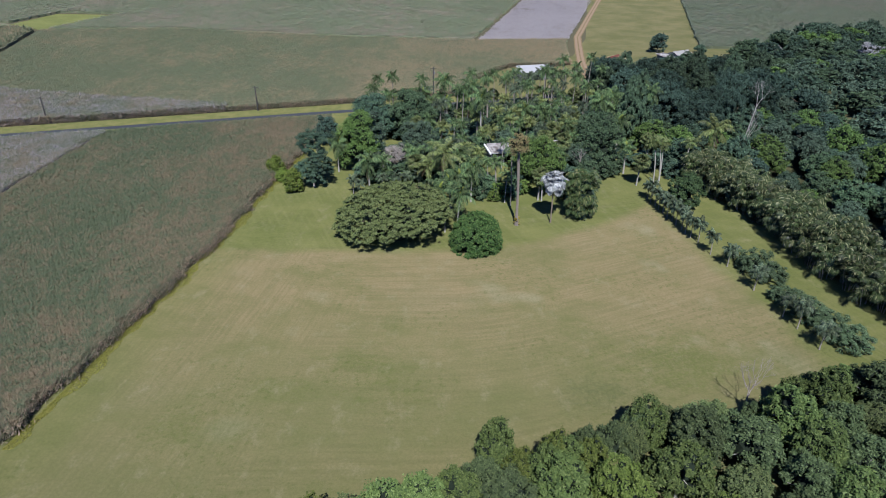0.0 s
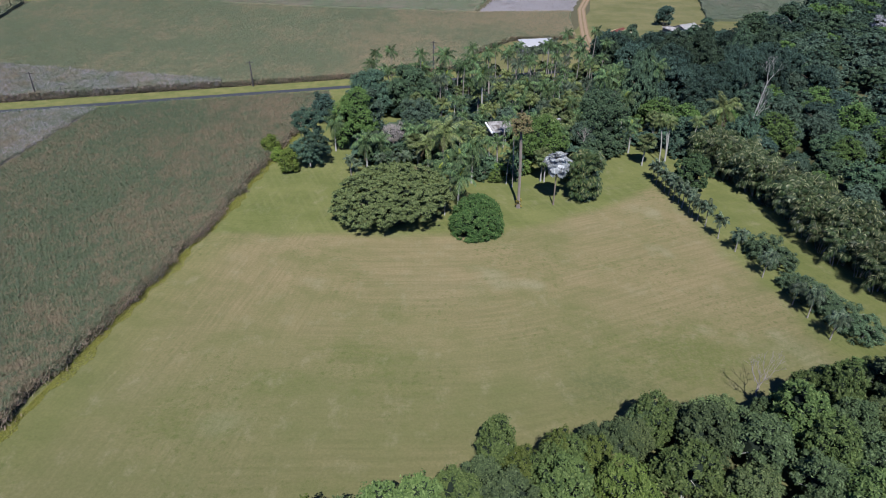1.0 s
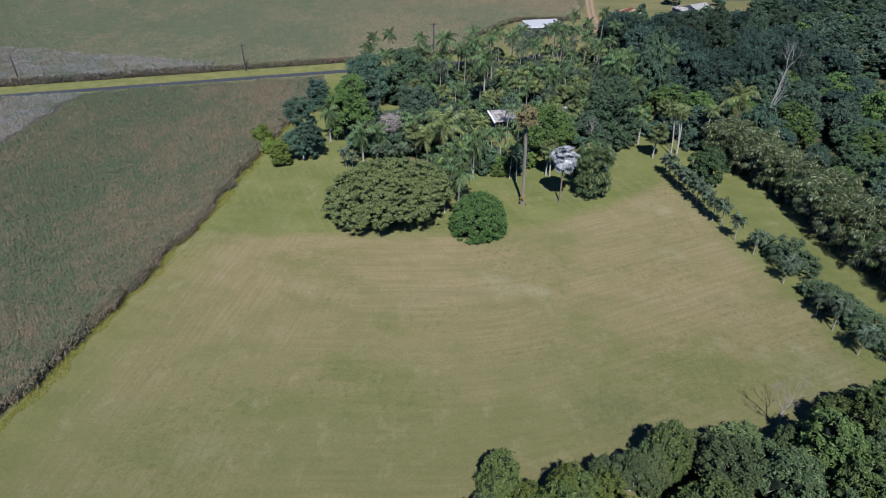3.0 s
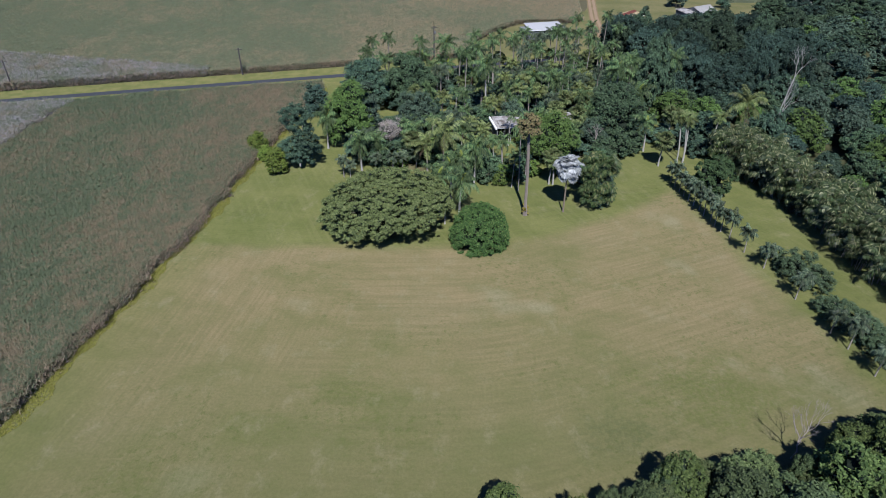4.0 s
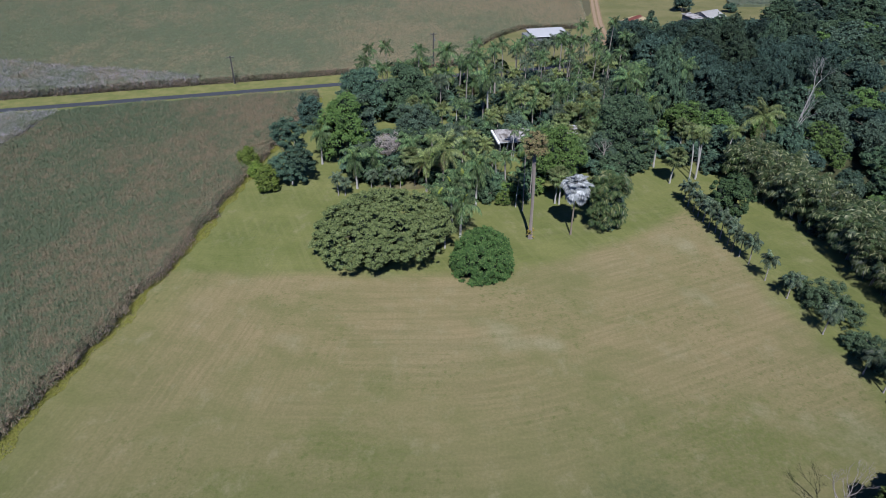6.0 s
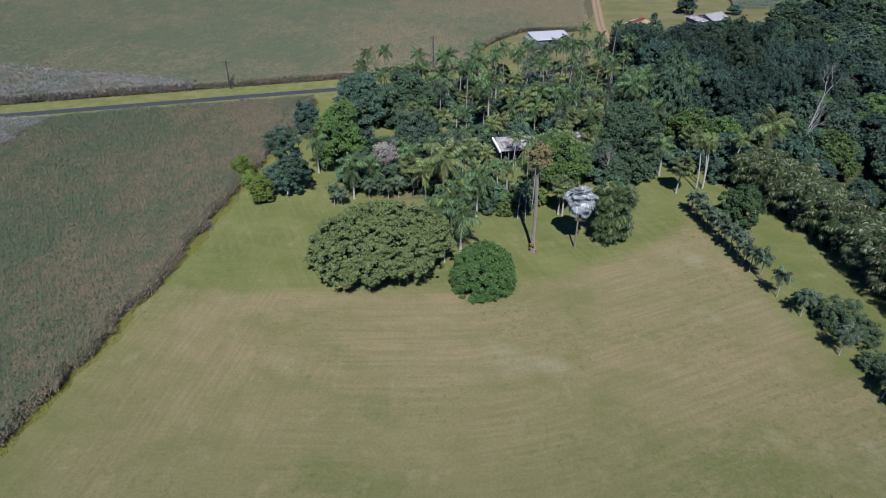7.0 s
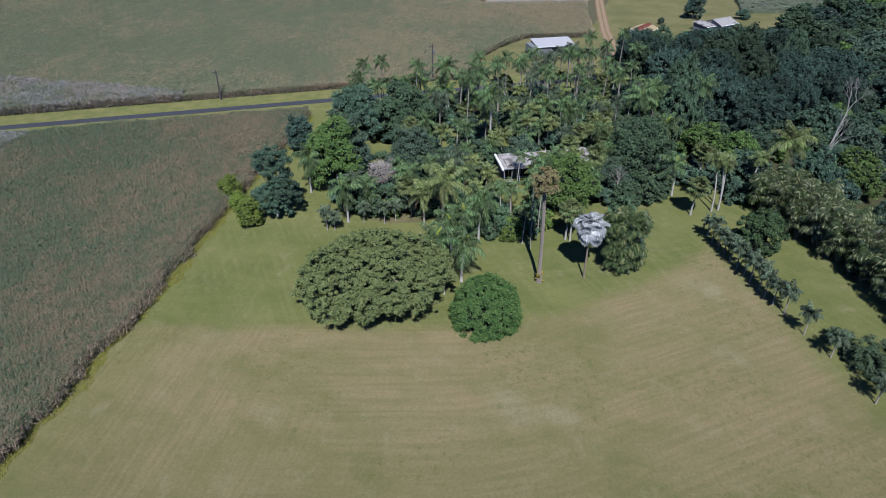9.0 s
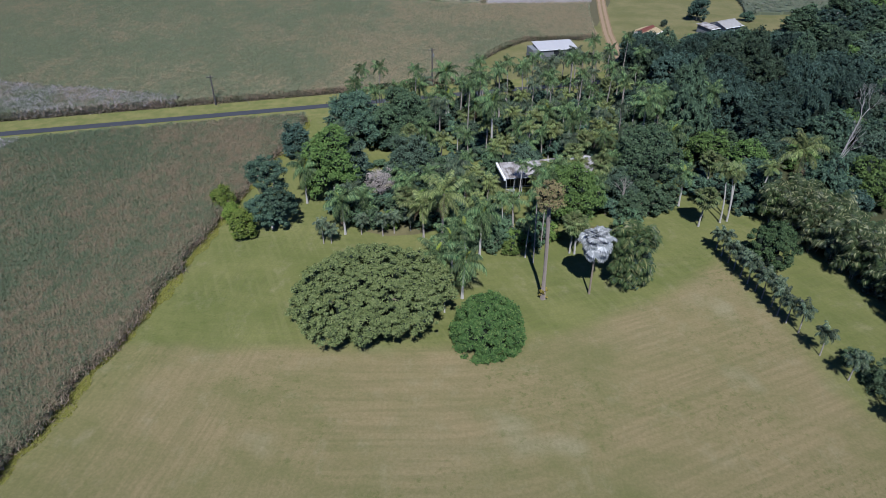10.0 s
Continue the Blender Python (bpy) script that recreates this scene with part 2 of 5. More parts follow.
def cane_material(name, greens, browns, bias, flower=None, drier=None):
    """Blades: green or straw by patches and blade by blade."""
    n = Nodes(name, 0.55, 0.3)
    r = n.island()
    patch = n.math("ADD", n.math("MULTIPLY", n.ramp(n.noise(0.022, 4, (1, 0.7, 1), 20), 0.3, 0.7), 0.6), n.math("MULTIPLY", n.ramp(n.noise(0.20, 4, (1, 0.55, 1), -9), 0.32, 0.68), 0.4))
    if drier:
        # drier towards one side of the field: the line x + slope * y = start, and the metres to the green side
        p = n.xyz()
        away = n.math("ADD", p[0], n.math("MULTIPLY", p[1], drier[0]))
        away = n.math("ADD", away, n.math("MULTIPLY", n.math("SUBTRACT", n.noise(0.05, 3), 0.5), drier[2] * 0.8))
        patch = n.math("ADD", patch, n.ramp(away, drier[1] - drier[2], drier[1], -drier[3], drier[3]))
        # single stools and lodged tufts
        patch = n.math("ADD", patch, n.ramp(n.noise(0.75, 3, (1, 0.8, 1), 4), 0.36, 0.64, -0.24, 0.24))
    straw = n.ramp(n.math("ADD", n.math("MULTIPLY", patch, 1.1), n.math("MULTIPLY", r, 0.9)), bias, bias + 0.40)
    g = n.mix(n.math("FRACT", n.math("MULTIPLY", r, 17.0)), *greens)
    b = n.mix(n.math("FRACT", n.math("MULTIPLY", r, 31.0)), *browns)
    c = n.mix(straw, g, b)
    if flower:
        c = n.mix(n.math("MULTIPLY", n.ramp(r, 0.46, 0.75), n.ramp(n.noise(0.12, 4), 0.25, 0.55)), c, flower)
    n.colour(c)
    return n.thin(c, 0.15).m


LAWN = lawn_material()
VERGE = rough_grass_material("verge_grass", (0.118, 0.132, 0.042), (0.188, 0.176, 0.066), 0.3)
PASTURE = rough_grass_material("pasture_grass", (0.112, 0.112, 0.044), (0.172, 0.152, 0.070), 0.07)
BRIGHT = rough_grass_material("young_cane", (0.130, 0.148, 0.044), (0.180, 0.190, 0.060), 0.08)
LITTER = rough_grass_material("leaf_litter", (0.090, 0.080, 0.040), (0.150, 0.130, 0.065), 0.3)
TRACK_BED = rough_grass_material("track_bed", (0.152, 0.115, 0.061), (0.221, 0.156, 0.086), 0.35)
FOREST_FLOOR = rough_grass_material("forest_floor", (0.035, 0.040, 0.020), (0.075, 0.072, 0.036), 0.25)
EARTH = plain_material("field_earth", (0.060, 0.055, 0.030), (0.105, 0.095, 0.050), 0.3, 0.95, relief=0.1)
DIRT = plain_material("dirt_track", (0.190, 0.130, 0.078), (0.285, 0.205, 0.132), 0.4, 0.95, relief=0.04)
ASPHALT = plain_material("asphalt", (0.030, 0.033, 0.040), (0.058, 0.061, 0.068), 0.5, 0.8, relief=0.01)
CANE_GREEN = ((0.103, 0.139, 0.074), (0.168, 0.197, 0.109))
CANE_BROWN = ((0.194, 0.152, 0.094), (0.315, 0.254, 0.157))
CANE = cane_material("cane_leaves", CANE_GREEN, CANE_BROWN, 0.90, drier=(-0.155, -60.0, 60.0, 0.17))
# far and back cane paler than near: distance haze put into the colours
CANE_FAR = cane_material("cane_leaves_far", ((0.155, 0.186, 0.101), (0.199, 0.223, 0.125)), ((0.288, 0.228, 0.132), (0.387, 0.309, 0.188)), 0.86, drier=(-0.3, -40.0, 120.0, 0.2))
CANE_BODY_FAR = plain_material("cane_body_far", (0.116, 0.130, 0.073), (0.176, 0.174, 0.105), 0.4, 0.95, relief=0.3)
CANE_BACK = cane_material("cane_leaves_back", ((0.173, 0.201, 0.113), (0.197, 0.222, 0.125)), ((0.231, 0.206, 0.140), (0.259, 0.232, 0.158)), 0.86)
CANE_BACK_GREEN = cane_material("cane_leaves_green", ((0.135, 0.159, 0.094), (0.155, 0.177, 0.106)), ((0.185, 0.174, 0.121), (0.205, 0.191, 0.134)), 0.98)
CANE_FLOWER = cane_material("cane_flowers", CANE_GREEN, CANE_BROWN, 0.84, (0.38, 0.345, 0.355))
CANE_TRASH = cane_material("cane_trash", ((0.194, 0.175, 0.145), (0.291, 0.262, 0.233)), ((0.310, 0.281, 0.272), (0.427, 0.388, 0.388)), 0.60)
CANE_STALK = cane_material("cane_stalks", ((0.157, 0.166, 0.096), (0.260, 0.252, 0.153)), ((0.330, 0.235, 0.167), (0.557, 0.434, 0.320)), 0.62)
FLOWER_BODY = plain_material("flower_body", (0.150, 0.140, 0.125), (0.230, 0.210, 0.200), 0.6, 0.95, relief=0.3)
# duller than the leaves: shade between the blades is put into this colour
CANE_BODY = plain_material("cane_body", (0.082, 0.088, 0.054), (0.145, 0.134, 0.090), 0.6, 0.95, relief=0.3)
VERGE_BLADE = leaf_material("verge_blades", (0.207, 0.236, 0.048), (0.310, 0.322, 0.067), (0.425, 0.402, 0.115), 0.3)


# ---- mesh helpers ----
def mesh_of(name, verts, faces, material, smooth=False):
    me = bpy.data.meshes.new(name)
    me.from_pydata([tuple(v) for v in verts] if not isinstance(verts, np.ndarray) else verts.tolist(), [], faces if isinstance(faces, list) else faces.tolist())
    me.materials.append(material)
    if smooth:
        me.polygons.foreach_set("use_smooth", [True] * len(me.polygons))
    me.update()
    return me


def child(name, me, parent, label="", at=None):
    ob = new(name, me)
    ob.parent = parent
    if at is not None:
        ob.matrix_basis = at
    if label:
        ob["label"] = label
    return ob


def part(name, bm, material, parent, label=""):
    me = bpy.data.meshes.new(name)
    bm.to_mesh(me)
    bm.free()
    me.materials.append(material)
    return child(name, me, parent, label)


def thing(name, label, category, group="", kind="", at=None):
    ob = new(name)
    ob.empty_display_size = 0.3
    tagged(ob, label, category, group, kind)
    if at is not None:
        ob.matrix_basis = at
    return ob


def sheet(name, outline, z, material, label, category="ground", kind="structure", thick=0.0):
    """A flat piece of ground, with a rim where it has thickness."""
    bm = bmesh.new()
    top = bm.faces.new([bm.verts.new((x, y, z)) for x, y in outline])
    if top.normal.z < 0:
        top.normal_flip()
    bm.normal_update()
    if top.normal.z < 0:
        top.normal_flip()
    if thick:
        r = bmesh.ops.extrude_face_region(bm, geom=[top])
        bmesh.ops.translate(bm, verts=[v for v in r["geom"] if isinstance(v, bmesh.types.BMVert)], vec=(0, 0, thick))
        bmesh.ops.recalc_face_normals(bm, faces=bm.faces)
    me = bpy.data.meshes.new(name)
    bm.to_mesh(me)
    bm.free()
    me.materials.append(material)
    return tagged(new(name, me), label, category, "", kind)


def box(bm, x0, y0, z0, x1, y1, z1, bevel=0.0):
    r = bmesh.ops.create_cube(bm, size=1.0)
    bmesh.ops.scale(bm, vec=(x1 - x0, y1 - y0, z1 - z0), verts=r["verts"])
    bmesh.ops.translate(bm, vec=((x0 + x1) / 2, (y0 + y1) / 2, (z0 + z1) / 2), verts=r["verts"])
    if bevel:
        es = list({e for v in r["verts"] for e in v.link_edges})
        bmesh.ops.bevel(bm, geom=es, offset=bevel, segments=1, affect="EDGES")


def tube(path, radii, sides=7):
    """Verts and faces of a tapered tube along a path."""
    vs, fs = [], []
    for k, (p, r) in enumerate(zip(path, radii)):
        a = path[min(k + 1, len(path) - 1)] - path[max(k - 1, 0)]
        q = a.to_track_quat("Z", "Y")
        for s in range(sides):
            ang = 2 * math.pi * s / sides
            vs.append(p + q @ Vector((math.cos(ang) * r, math.sin(ang) * r, 0)))
        if k:
            o = (k - 1) * sides
            fs += [(o + s, o + (s + 1) % sides, o + sides + (s + 1) % sides, o + sides + s) for s in range(sides)]
    fs.append(tuple(range(len(vs) - sides, len(vs))))
    return vs, fs


def merged(pieces):
    vs, fs = [], []
    for v, f in pieces:
        o = len(vs)
        vs += v
        fs += [tuple(i + o for i in q) for q in f]
    return vs, fs


def unit(a):
    return a / (np.linalg.norm(a, axis=-1, keepdims=True) + 1e-9)


def leaves(rng, at, facing, size, long=1.5):
    """Pointed leaves at places, facing outward with some scatter; arrays of verts and faces."""
    n = len(at)
    nor = unit(facing + rng.normal(0, 0.62, (n, 3)))
    side = unit(np.cross(nor, rng.normal(0, 1, (n, 3))))
    along = np.cross(nor, side)
    s = (size * rng.uniform(0.65, 1.35, n))[:, None]
    tip = nor * s * rng.uniform(-0.35, 0.15, (n, 1))
    v = np.stack([at - along * s * long * 0.45 + side * s * 0.5, at + along * s * long * 0.65 + tip, at - along * s * long * 0.45 - side * s * 0.5], 1)
    return v.reshape(-1, 3), np.arange(3 * n).reshape(n, 3)


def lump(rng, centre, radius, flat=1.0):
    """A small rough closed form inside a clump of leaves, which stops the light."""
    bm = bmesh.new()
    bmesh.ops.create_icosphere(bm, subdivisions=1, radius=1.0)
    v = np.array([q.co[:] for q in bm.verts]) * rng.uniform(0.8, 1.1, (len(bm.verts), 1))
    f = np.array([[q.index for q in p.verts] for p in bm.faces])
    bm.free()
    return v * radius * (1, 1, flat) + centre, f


def crown_mesh(name, seed, size, puffs, per, leaf, material, low=-0.35, puff=0.34, flat=0.8, long=1.5, inner=0.66, uneven=0.40, vary=0.45, core=0.42, lobes=None, umbrella=0.45, ripple=0.0):
    """A crown: clumps of leaves over an uneven dome with gaps between; centred at the origin.
    lobes: (count, reach, radius): the clumps gather on billows, lit on top and open below."""
    rng = np.random.default_rng(seed)
    size = np.array(size, float)
    vs, qs, tri_v, tri_f = [], [], [], []
    nv = nt = 0
    golden = math.pi * (3 - 5 ** 0.5)

    def on_dome(k, count, floor, jitter):
        z = 1 - (k + 0.5) / count * (1 - floor)
        a = golden * k + rng.uniform(-jitter, jitter)
        rr = math.sqrt(max(0.02, 1 - z * z))
        return np.array([math.cos(a) * rr, math.sin(a) * rr, z])

    billows = []
    if lobes:
        for k in range(lobes[0]):
            d = on_dome(k, lobes[0], low, 0.7)
            billows.append((d, d * size * lobes[1] * rng.uniform(0.82, 1.12), lobes[2] * size.mean() * rng.uniform(0.75, 1.2)))
    for k in range(puffs):
        r = puff * size.mean() * rng.uniform(1 - vary, 1 + vary)
        if lobes:
            out, middle, wide = billows[k % lobes[0]]
            axis = unit(out * 0.9 + (0, 0, 0.5))
            side = unit(np.cross(axis, (0.3, 0.9, 0.1)))
            e = on_dome(k // lobes[0], -(-puffs // lobes[0]), -0.12, 0.5)
            d = side * e[0] + np.cross(axis, side) * e[1] + axis * e[2]
            c = middle + d * (wide, wide, wide * flat) * rng.uniform(0.85, 1.12)
        else:
            d = on_dome(k, puffs, low, 0.5)
            turn = math.atan2(d[1], d[0])
            swell = 1 + ripple * (math.sin(2 * turn + 1.1) + 0.8 * math.sin(5 * turn + seed) + 0.7 * math.sin(9 * turn + 2.3 * d[2] + 2)) * (1 - 0.6 * d[2])
            c = d * size * swell * rng.uniform(1.0 - uneven, 1.0) + rng.normal(0, 0.1 * uneven, 3) * size
        m = max(10, int(per * rng.uniform(0.7, 1.3)))
        u = unit(rng.normal(0, 1, (m, 3)) + d * 0.7 + (0, 0, umbrella))
        at = c + u * r * (1, 1, flat) * np.where(rng.random((m, 1)) < 0.14, rng.uniform(1.1, 1.45, (m, 1)), rng.uniform(0.6, 1.12, (m, 1)))
        v, q = leaves(rng, at, u + (0, 0, 0.4), leaf, long)
        vs.append(v), qs.append(q + nv)
        nv += len(v)
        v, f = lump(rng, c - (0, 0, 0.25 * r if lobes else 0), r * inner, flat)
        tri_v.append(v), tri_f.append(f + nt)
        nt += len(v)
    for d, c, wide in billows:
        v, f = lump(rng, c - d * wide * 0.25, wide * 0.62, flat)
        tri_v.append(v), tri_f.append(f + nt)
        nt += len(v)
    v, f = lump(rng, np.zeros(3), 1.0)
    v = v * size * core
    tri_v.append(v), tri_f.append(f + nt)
    verts = np.concatenate(vs + tri_v)
    leafy, dark_core = np.concatenate(qs), np.concatenate(tri_f) + nv
    me = mesh_of(name, verts, [tuple(q) for q in leafy.tolist()] + [tuple(q) for q in dark_core.tolist()], material)
    # second slot: the inner lumps, coloured dark as the shaded gaps
    me.materials.append(CROWN_SHADE)
    me.polygons.foreach_set("material_index", np.repeat((0, 1), (len(leafy), len(dark_core))).astype(np.int32))
    return me


def wood_mesh(name, seed, height, r0, spread, limbs, material, to=0.0):
    """A tapered trunk that divides into limbs; the limbs end inside the crown."""
    rng = random.Random(seed)
    fork = height * rng.uniform(0.35, 0.5)
    lean = Vector((rng.uniform(-0.3, 0.3), rng.uniform(-0.3, 0.3), 0))
    path = [Vector((0, 0, -0.1)), Vector((0, 0, 0.25)), lean * 0.5 + Vector((0, 0, fork * 0.6)), lean + Vector((0, 0, fork)), lean + Vector((0, 0, height * 0.85))]
    pieces = [tube(path, [r0 * 1.5, r0 * 1.1, r0 * 0.85, r0 * 0.7, r0 * 0.2], 7)]
    for k in range(limbs):
        a = 2 * math.pi * (k + rng.uniform(-0.3, 0.3)) / limbs
        out = Vector((math.cos(a), math.sin(a), 0)) * spread * rng.uniform(0.6, 0.9)
        b = lean * 0.8 + Vector((0, 0, fork * rng.uniform(0.75, 1.1)))
        e = b + out + Vector((0, 0, (height - fork) * rng.uniform(0.45, 0.85)))
        pieces.append(tube([b, b.lerp(e, 0.45) + Vector((0, 0, 0.1 * spread)), e], [r0 * 0.5, r0 * 0.33, r0 * 0.1], 5))
    v, f = merged(pieces)
    return mesh_of(name, v, f, material, True)


def broadleaf(name, label, category, group, seed, height, spread, material, bark=BARK, puffs=34, per=70, leaf=0.42, low=-0.35, base=0.25, flat=0.8, puff=0.34, at=None, kind="", inner=0.70, lobes=None):
    """A broad-leaved tree: trunk with limbs, and a crown from base * height to the top."""
    ob = thing(name, label, category, group, kind, at)
    child("trunk", wood_mesh("trunk", seed, height * 0.8, 0.018 * height + 0.05, spread * 0.55, 5, bark), ob)
    z0 = height * base
    mid = z0 + (height - z0) * (-low) / (1 - low)
    me = crown_mesh("crown", seed, (spread / 2, spread / 2, (height - mid)), puffs, per, leaf, material, low, puff, flat, inner=inner, lobes=lobes)
    child("crown", me, ob, at=Matrix.Translation((0, 0, mid)))
    return ob


# ---- palms ----
def feather_frond(seed, length, lift, droop, leaflet, pairs, material, width=0.11, fold=0.55):
    """A feather leaf: an arching rib with two rows of hanging leaflets, from the origin along x."""
    rng = random.Random(seed)
    pts, p, ang = [], Vector((0, 0, 0)), lift
    steps = 9
    for k in range(steps + 1):
        pts.append(p.copy())
        p = p + Vector((math.cos(ang), 0, math.sin(ang))) * (length / steps)
        ang -= droop / steps * (0.5 + k / steps)
    vs, fs = [], []
    for k, q in enumerate(pts):
        w = 0.045 * (1 - k / steps) + 0.012
        vs += [q + Vector((0, w, 0)), q + Vector((0, -w, 0)), q + Vector((0, 0, w))]
        if k:
            o = 3 * (k - 1)
            fs += [(o, o + 3, o + 5, o + 2), (o + 2, o + 5, o + 4, o + 1)]
    for k in range(pairs):
        t = 0.14 + 0.86 * (k + 0.5) / pairs
        i = min(int(t * steps), steps - 1)
        q = pts[i].lerp(pts[i + 1], t * steps - i)
        ahead = (pts[i + 1] - pts[i]).normalized()
        ln = leaflet * (0.55 + 0.9 * math.sin(math.pi * min(0.97, t * 0.93 + 0.1))) * rng.uniform(0.85, 1.1)
        for s in (-1, 1):
            out = (Vector((0, s, 0)) * 0.85 + ahead * 0.45 + Vector((0, 0, -fold * rng.uniform(0.4, 1.4)))).normalized()
            b, o = q, len(vs)
            m = b + out * ln * 0.5 + Vector((0, 0, 0.04))
            e = b + out * ln + Vector((0, 0, -ln * 0.32 * rng.uniform(0.5, 1.4)))
            vs += [b - ahead * width * 0.3, m - ahead * width * 0.5, e, m + ahead * width * 0.5]
            fs += [(o, o + 1, o + 2, o + 3)]
    return mesh_of("frond", vs, fs, material)


def fan_leaf(seed, stalk, radius, lift, material, blades=15, spread=5.2, dip=0.22, cup=0.0):
    """A fan leaf on its stalk: pleated blades in a wide arc that dips at the tips."""
    rng = random.Random(seed)
    d = Vector((math.cos(lift), 0, math.sin(lift)))
    up = Vector((-math.sin(lift), 0, math.cos(lift)))
    side = Vector((0, 1, 0))
    c = d * stalk + Vector((0, 0, -0.06 * stalk))
    vs = [side * 0.05, -side * 0.05, c - side * 0.03, c + side * 0.03]
    fs = [(0, 1, 2, 3)]
    face, lid = d * math.cos(cup) - up * math.sin(cup), up * math.cos(cup) + d * math.sin(cup)
    for k in range(blades):
        a = -spread / 2 + spread * (k + 0.5) / blades
        w = spread / blades * 0.56
        ln = radius * (0.75 + 0.25 * math.cos(a * 0.5)) * rng.uniform(0.9, 1.08)
        o = len(vs)
        for aa, rr, h in ((a - w, 0.72, 0.06), (a, 1.0, -0.06), (a + w, 0.72, 0.06), (a, 0.60, -0.03)):
            vs.append(c + (face * math.cos(aa) + side * math.sin(aa)) * ln * rr + lid * h * ln - Vector((0, 0, (dip if rr == 1 else 0.0) * ln)))
        vs.append(c)
        fs += [(o + 4, o, o + 1, o + 3), (o + 4, o + 3, o + 1, o + 2)]
    return mesh_of("leaf", vs, fs, material)


def palm_trunk(seed, height, r0, r1, lean, material):
    rng = random.Random(seed)
    a = rng.uniform(0, 6.28)
    tip = Vector((math.cos(a), math.sin(a), 0)) * lean
    path, radii = [], []
    for k in range(9):
        t = k / 8
        path.append(tip * t * t + Vector((0, 0, height * t - (0.1 if k == 0 else 0))))
        radii.append((r0 * (1.35 if k == 0 else 1.0)) * (1 - t) + r1 * t + (0.012 if k % 2 else 0))
    v, f = tube(path, radii, 8)
    return mesh_of("trunk", v, f, material, True), tip + Vector((0, 0, height))


def palm(name, label, group, seed, height, length, count, material, bark=BARK_PALE, r0=0.2, lean=0.3, leaflet=0.75, shaft=0.9, lifts=(75, 48, 22, -5, -32), pairs=20, width=0.12, droop=1.5, category="palm", at=None, fold=0.55, spear=0.0, dead=0):
    """A feather palm: trunk, crownshaft and each leaf of the head."""
    ob = thing(name, label, category, group, "", at)
    me, top = palm_trunk(seed, height, r0, r0 * 0.7, lean, bark)
    child("trunk", me, ob)
    if shaft:
        v, f = tube([Vector((0, 0, -0.1)), Vector((0, 0, shaft * 0.5)), Vector((0, 0, shaft))], [r0 * 0.8, r0 * 0.75, r0 * 0.35], 8)
        child("crownshaft", mesh_of("crownshaft", v, f, SHAFT, True), ob, "smooth green crownshaft", Matrix.Translation(top))
    kinds = [feather_frond(seed * 7 + i, length * (0.8 if i == 0 else 1.0), radians(e), droop * (0.7 if i == 0 else 1.0), leaflet, pairs, material, width, fold) for i, e in enumerate(lifts)]
    if spear:
        child("spear_leaf", feather_frond(seed + 3, length * spear, radians(80), 0.9, leaflet * 0.38, pairs, FROND_SPEAR, width, 0.3), ob, "yellow-green young leaf", Matrix.Translation(top + Vector((0, 0, shaft * 0.9))))
    rng = random.Random(seed)
    if dead:
        dry = feather_frond(seed * 7 + 11, length * 0.85, radians(-58), 0.7, leaflet * 0.7, pairs // 2, FROND_DEAD, width, 0.9)
        for k in range(dead):
            child("dead_frond", dry, ob, "brown hanging dead leaf", Matrix.Translation(top + Vector((0, 0, shaft * 0.3))) @ pose(0, 0, 0, rng.uniform(-10, 10), rng.uniform(-6, 12), 40 + 150 * k + rng.uniform(-30, 30)))
    for k in range(count):
        i = min(len(lifts) - 1, int((k + 0.5) / count * len(lifts)))
        m = Matrix.Translation(top + Vector((0, 0, shaft * 0.9))) @ pose(0, 0, 0, rng.uniform(-8, 8), rng.uniform(-7, 7), 137.5 * k + rng.uniform(-14, 14)) @ Matrix.Diagonal((*[rng.uniform(0.85, 1.1)] * 3, 1))
        child("frond", kinds[i], ob, at=m)
    return ob


def fan_palm(name, label, group, seed, height, stalk, radius, count, material, bark=BARK_GREY, r0=0.22, lean=0.2, category="palm", at=None, dip=0.22, cup=0.0, lifts=(84, 72, 62, 50, 40, 28, 18, 6, -6, -18, -32, -46)):
    """A fan palm: trunk and each leaf of the round head."""
    ob = thing(name, label, category, group, "", at)
    me, top = palm_trunk(seed, height, r0, r0 * 0.85, lean, bark)
    child("trunk", me, ob)
    kinds = [fan_leaf(seed * 5 + i, stalk * (0.7, 1.0, 0.85, 1.1)[i % 4], radius, radians(e), material, dip=dip, cup=cup) for i, e in enumerate(lifts)]
    rng = random.Random(seed)
    for k in range(count):
        i = min(11, int((k + 0.5) / count * 12))
        m = Matrix.Translation(top) @ pose(0, 0, 0, rng.uniform(-14, 14), 0, 137.5 * k + rng.uniform(-24, 24)) @ pose(0, 0, 0, rng.uniform(-25, 25), rng.uniform(-15, 15), 0) @ Matrix.Diagonal((*[rng.uniform(0.85, 1.12)] * 3, 1))
        child("leaf", kinds[i], ob, at=m)
    return ob


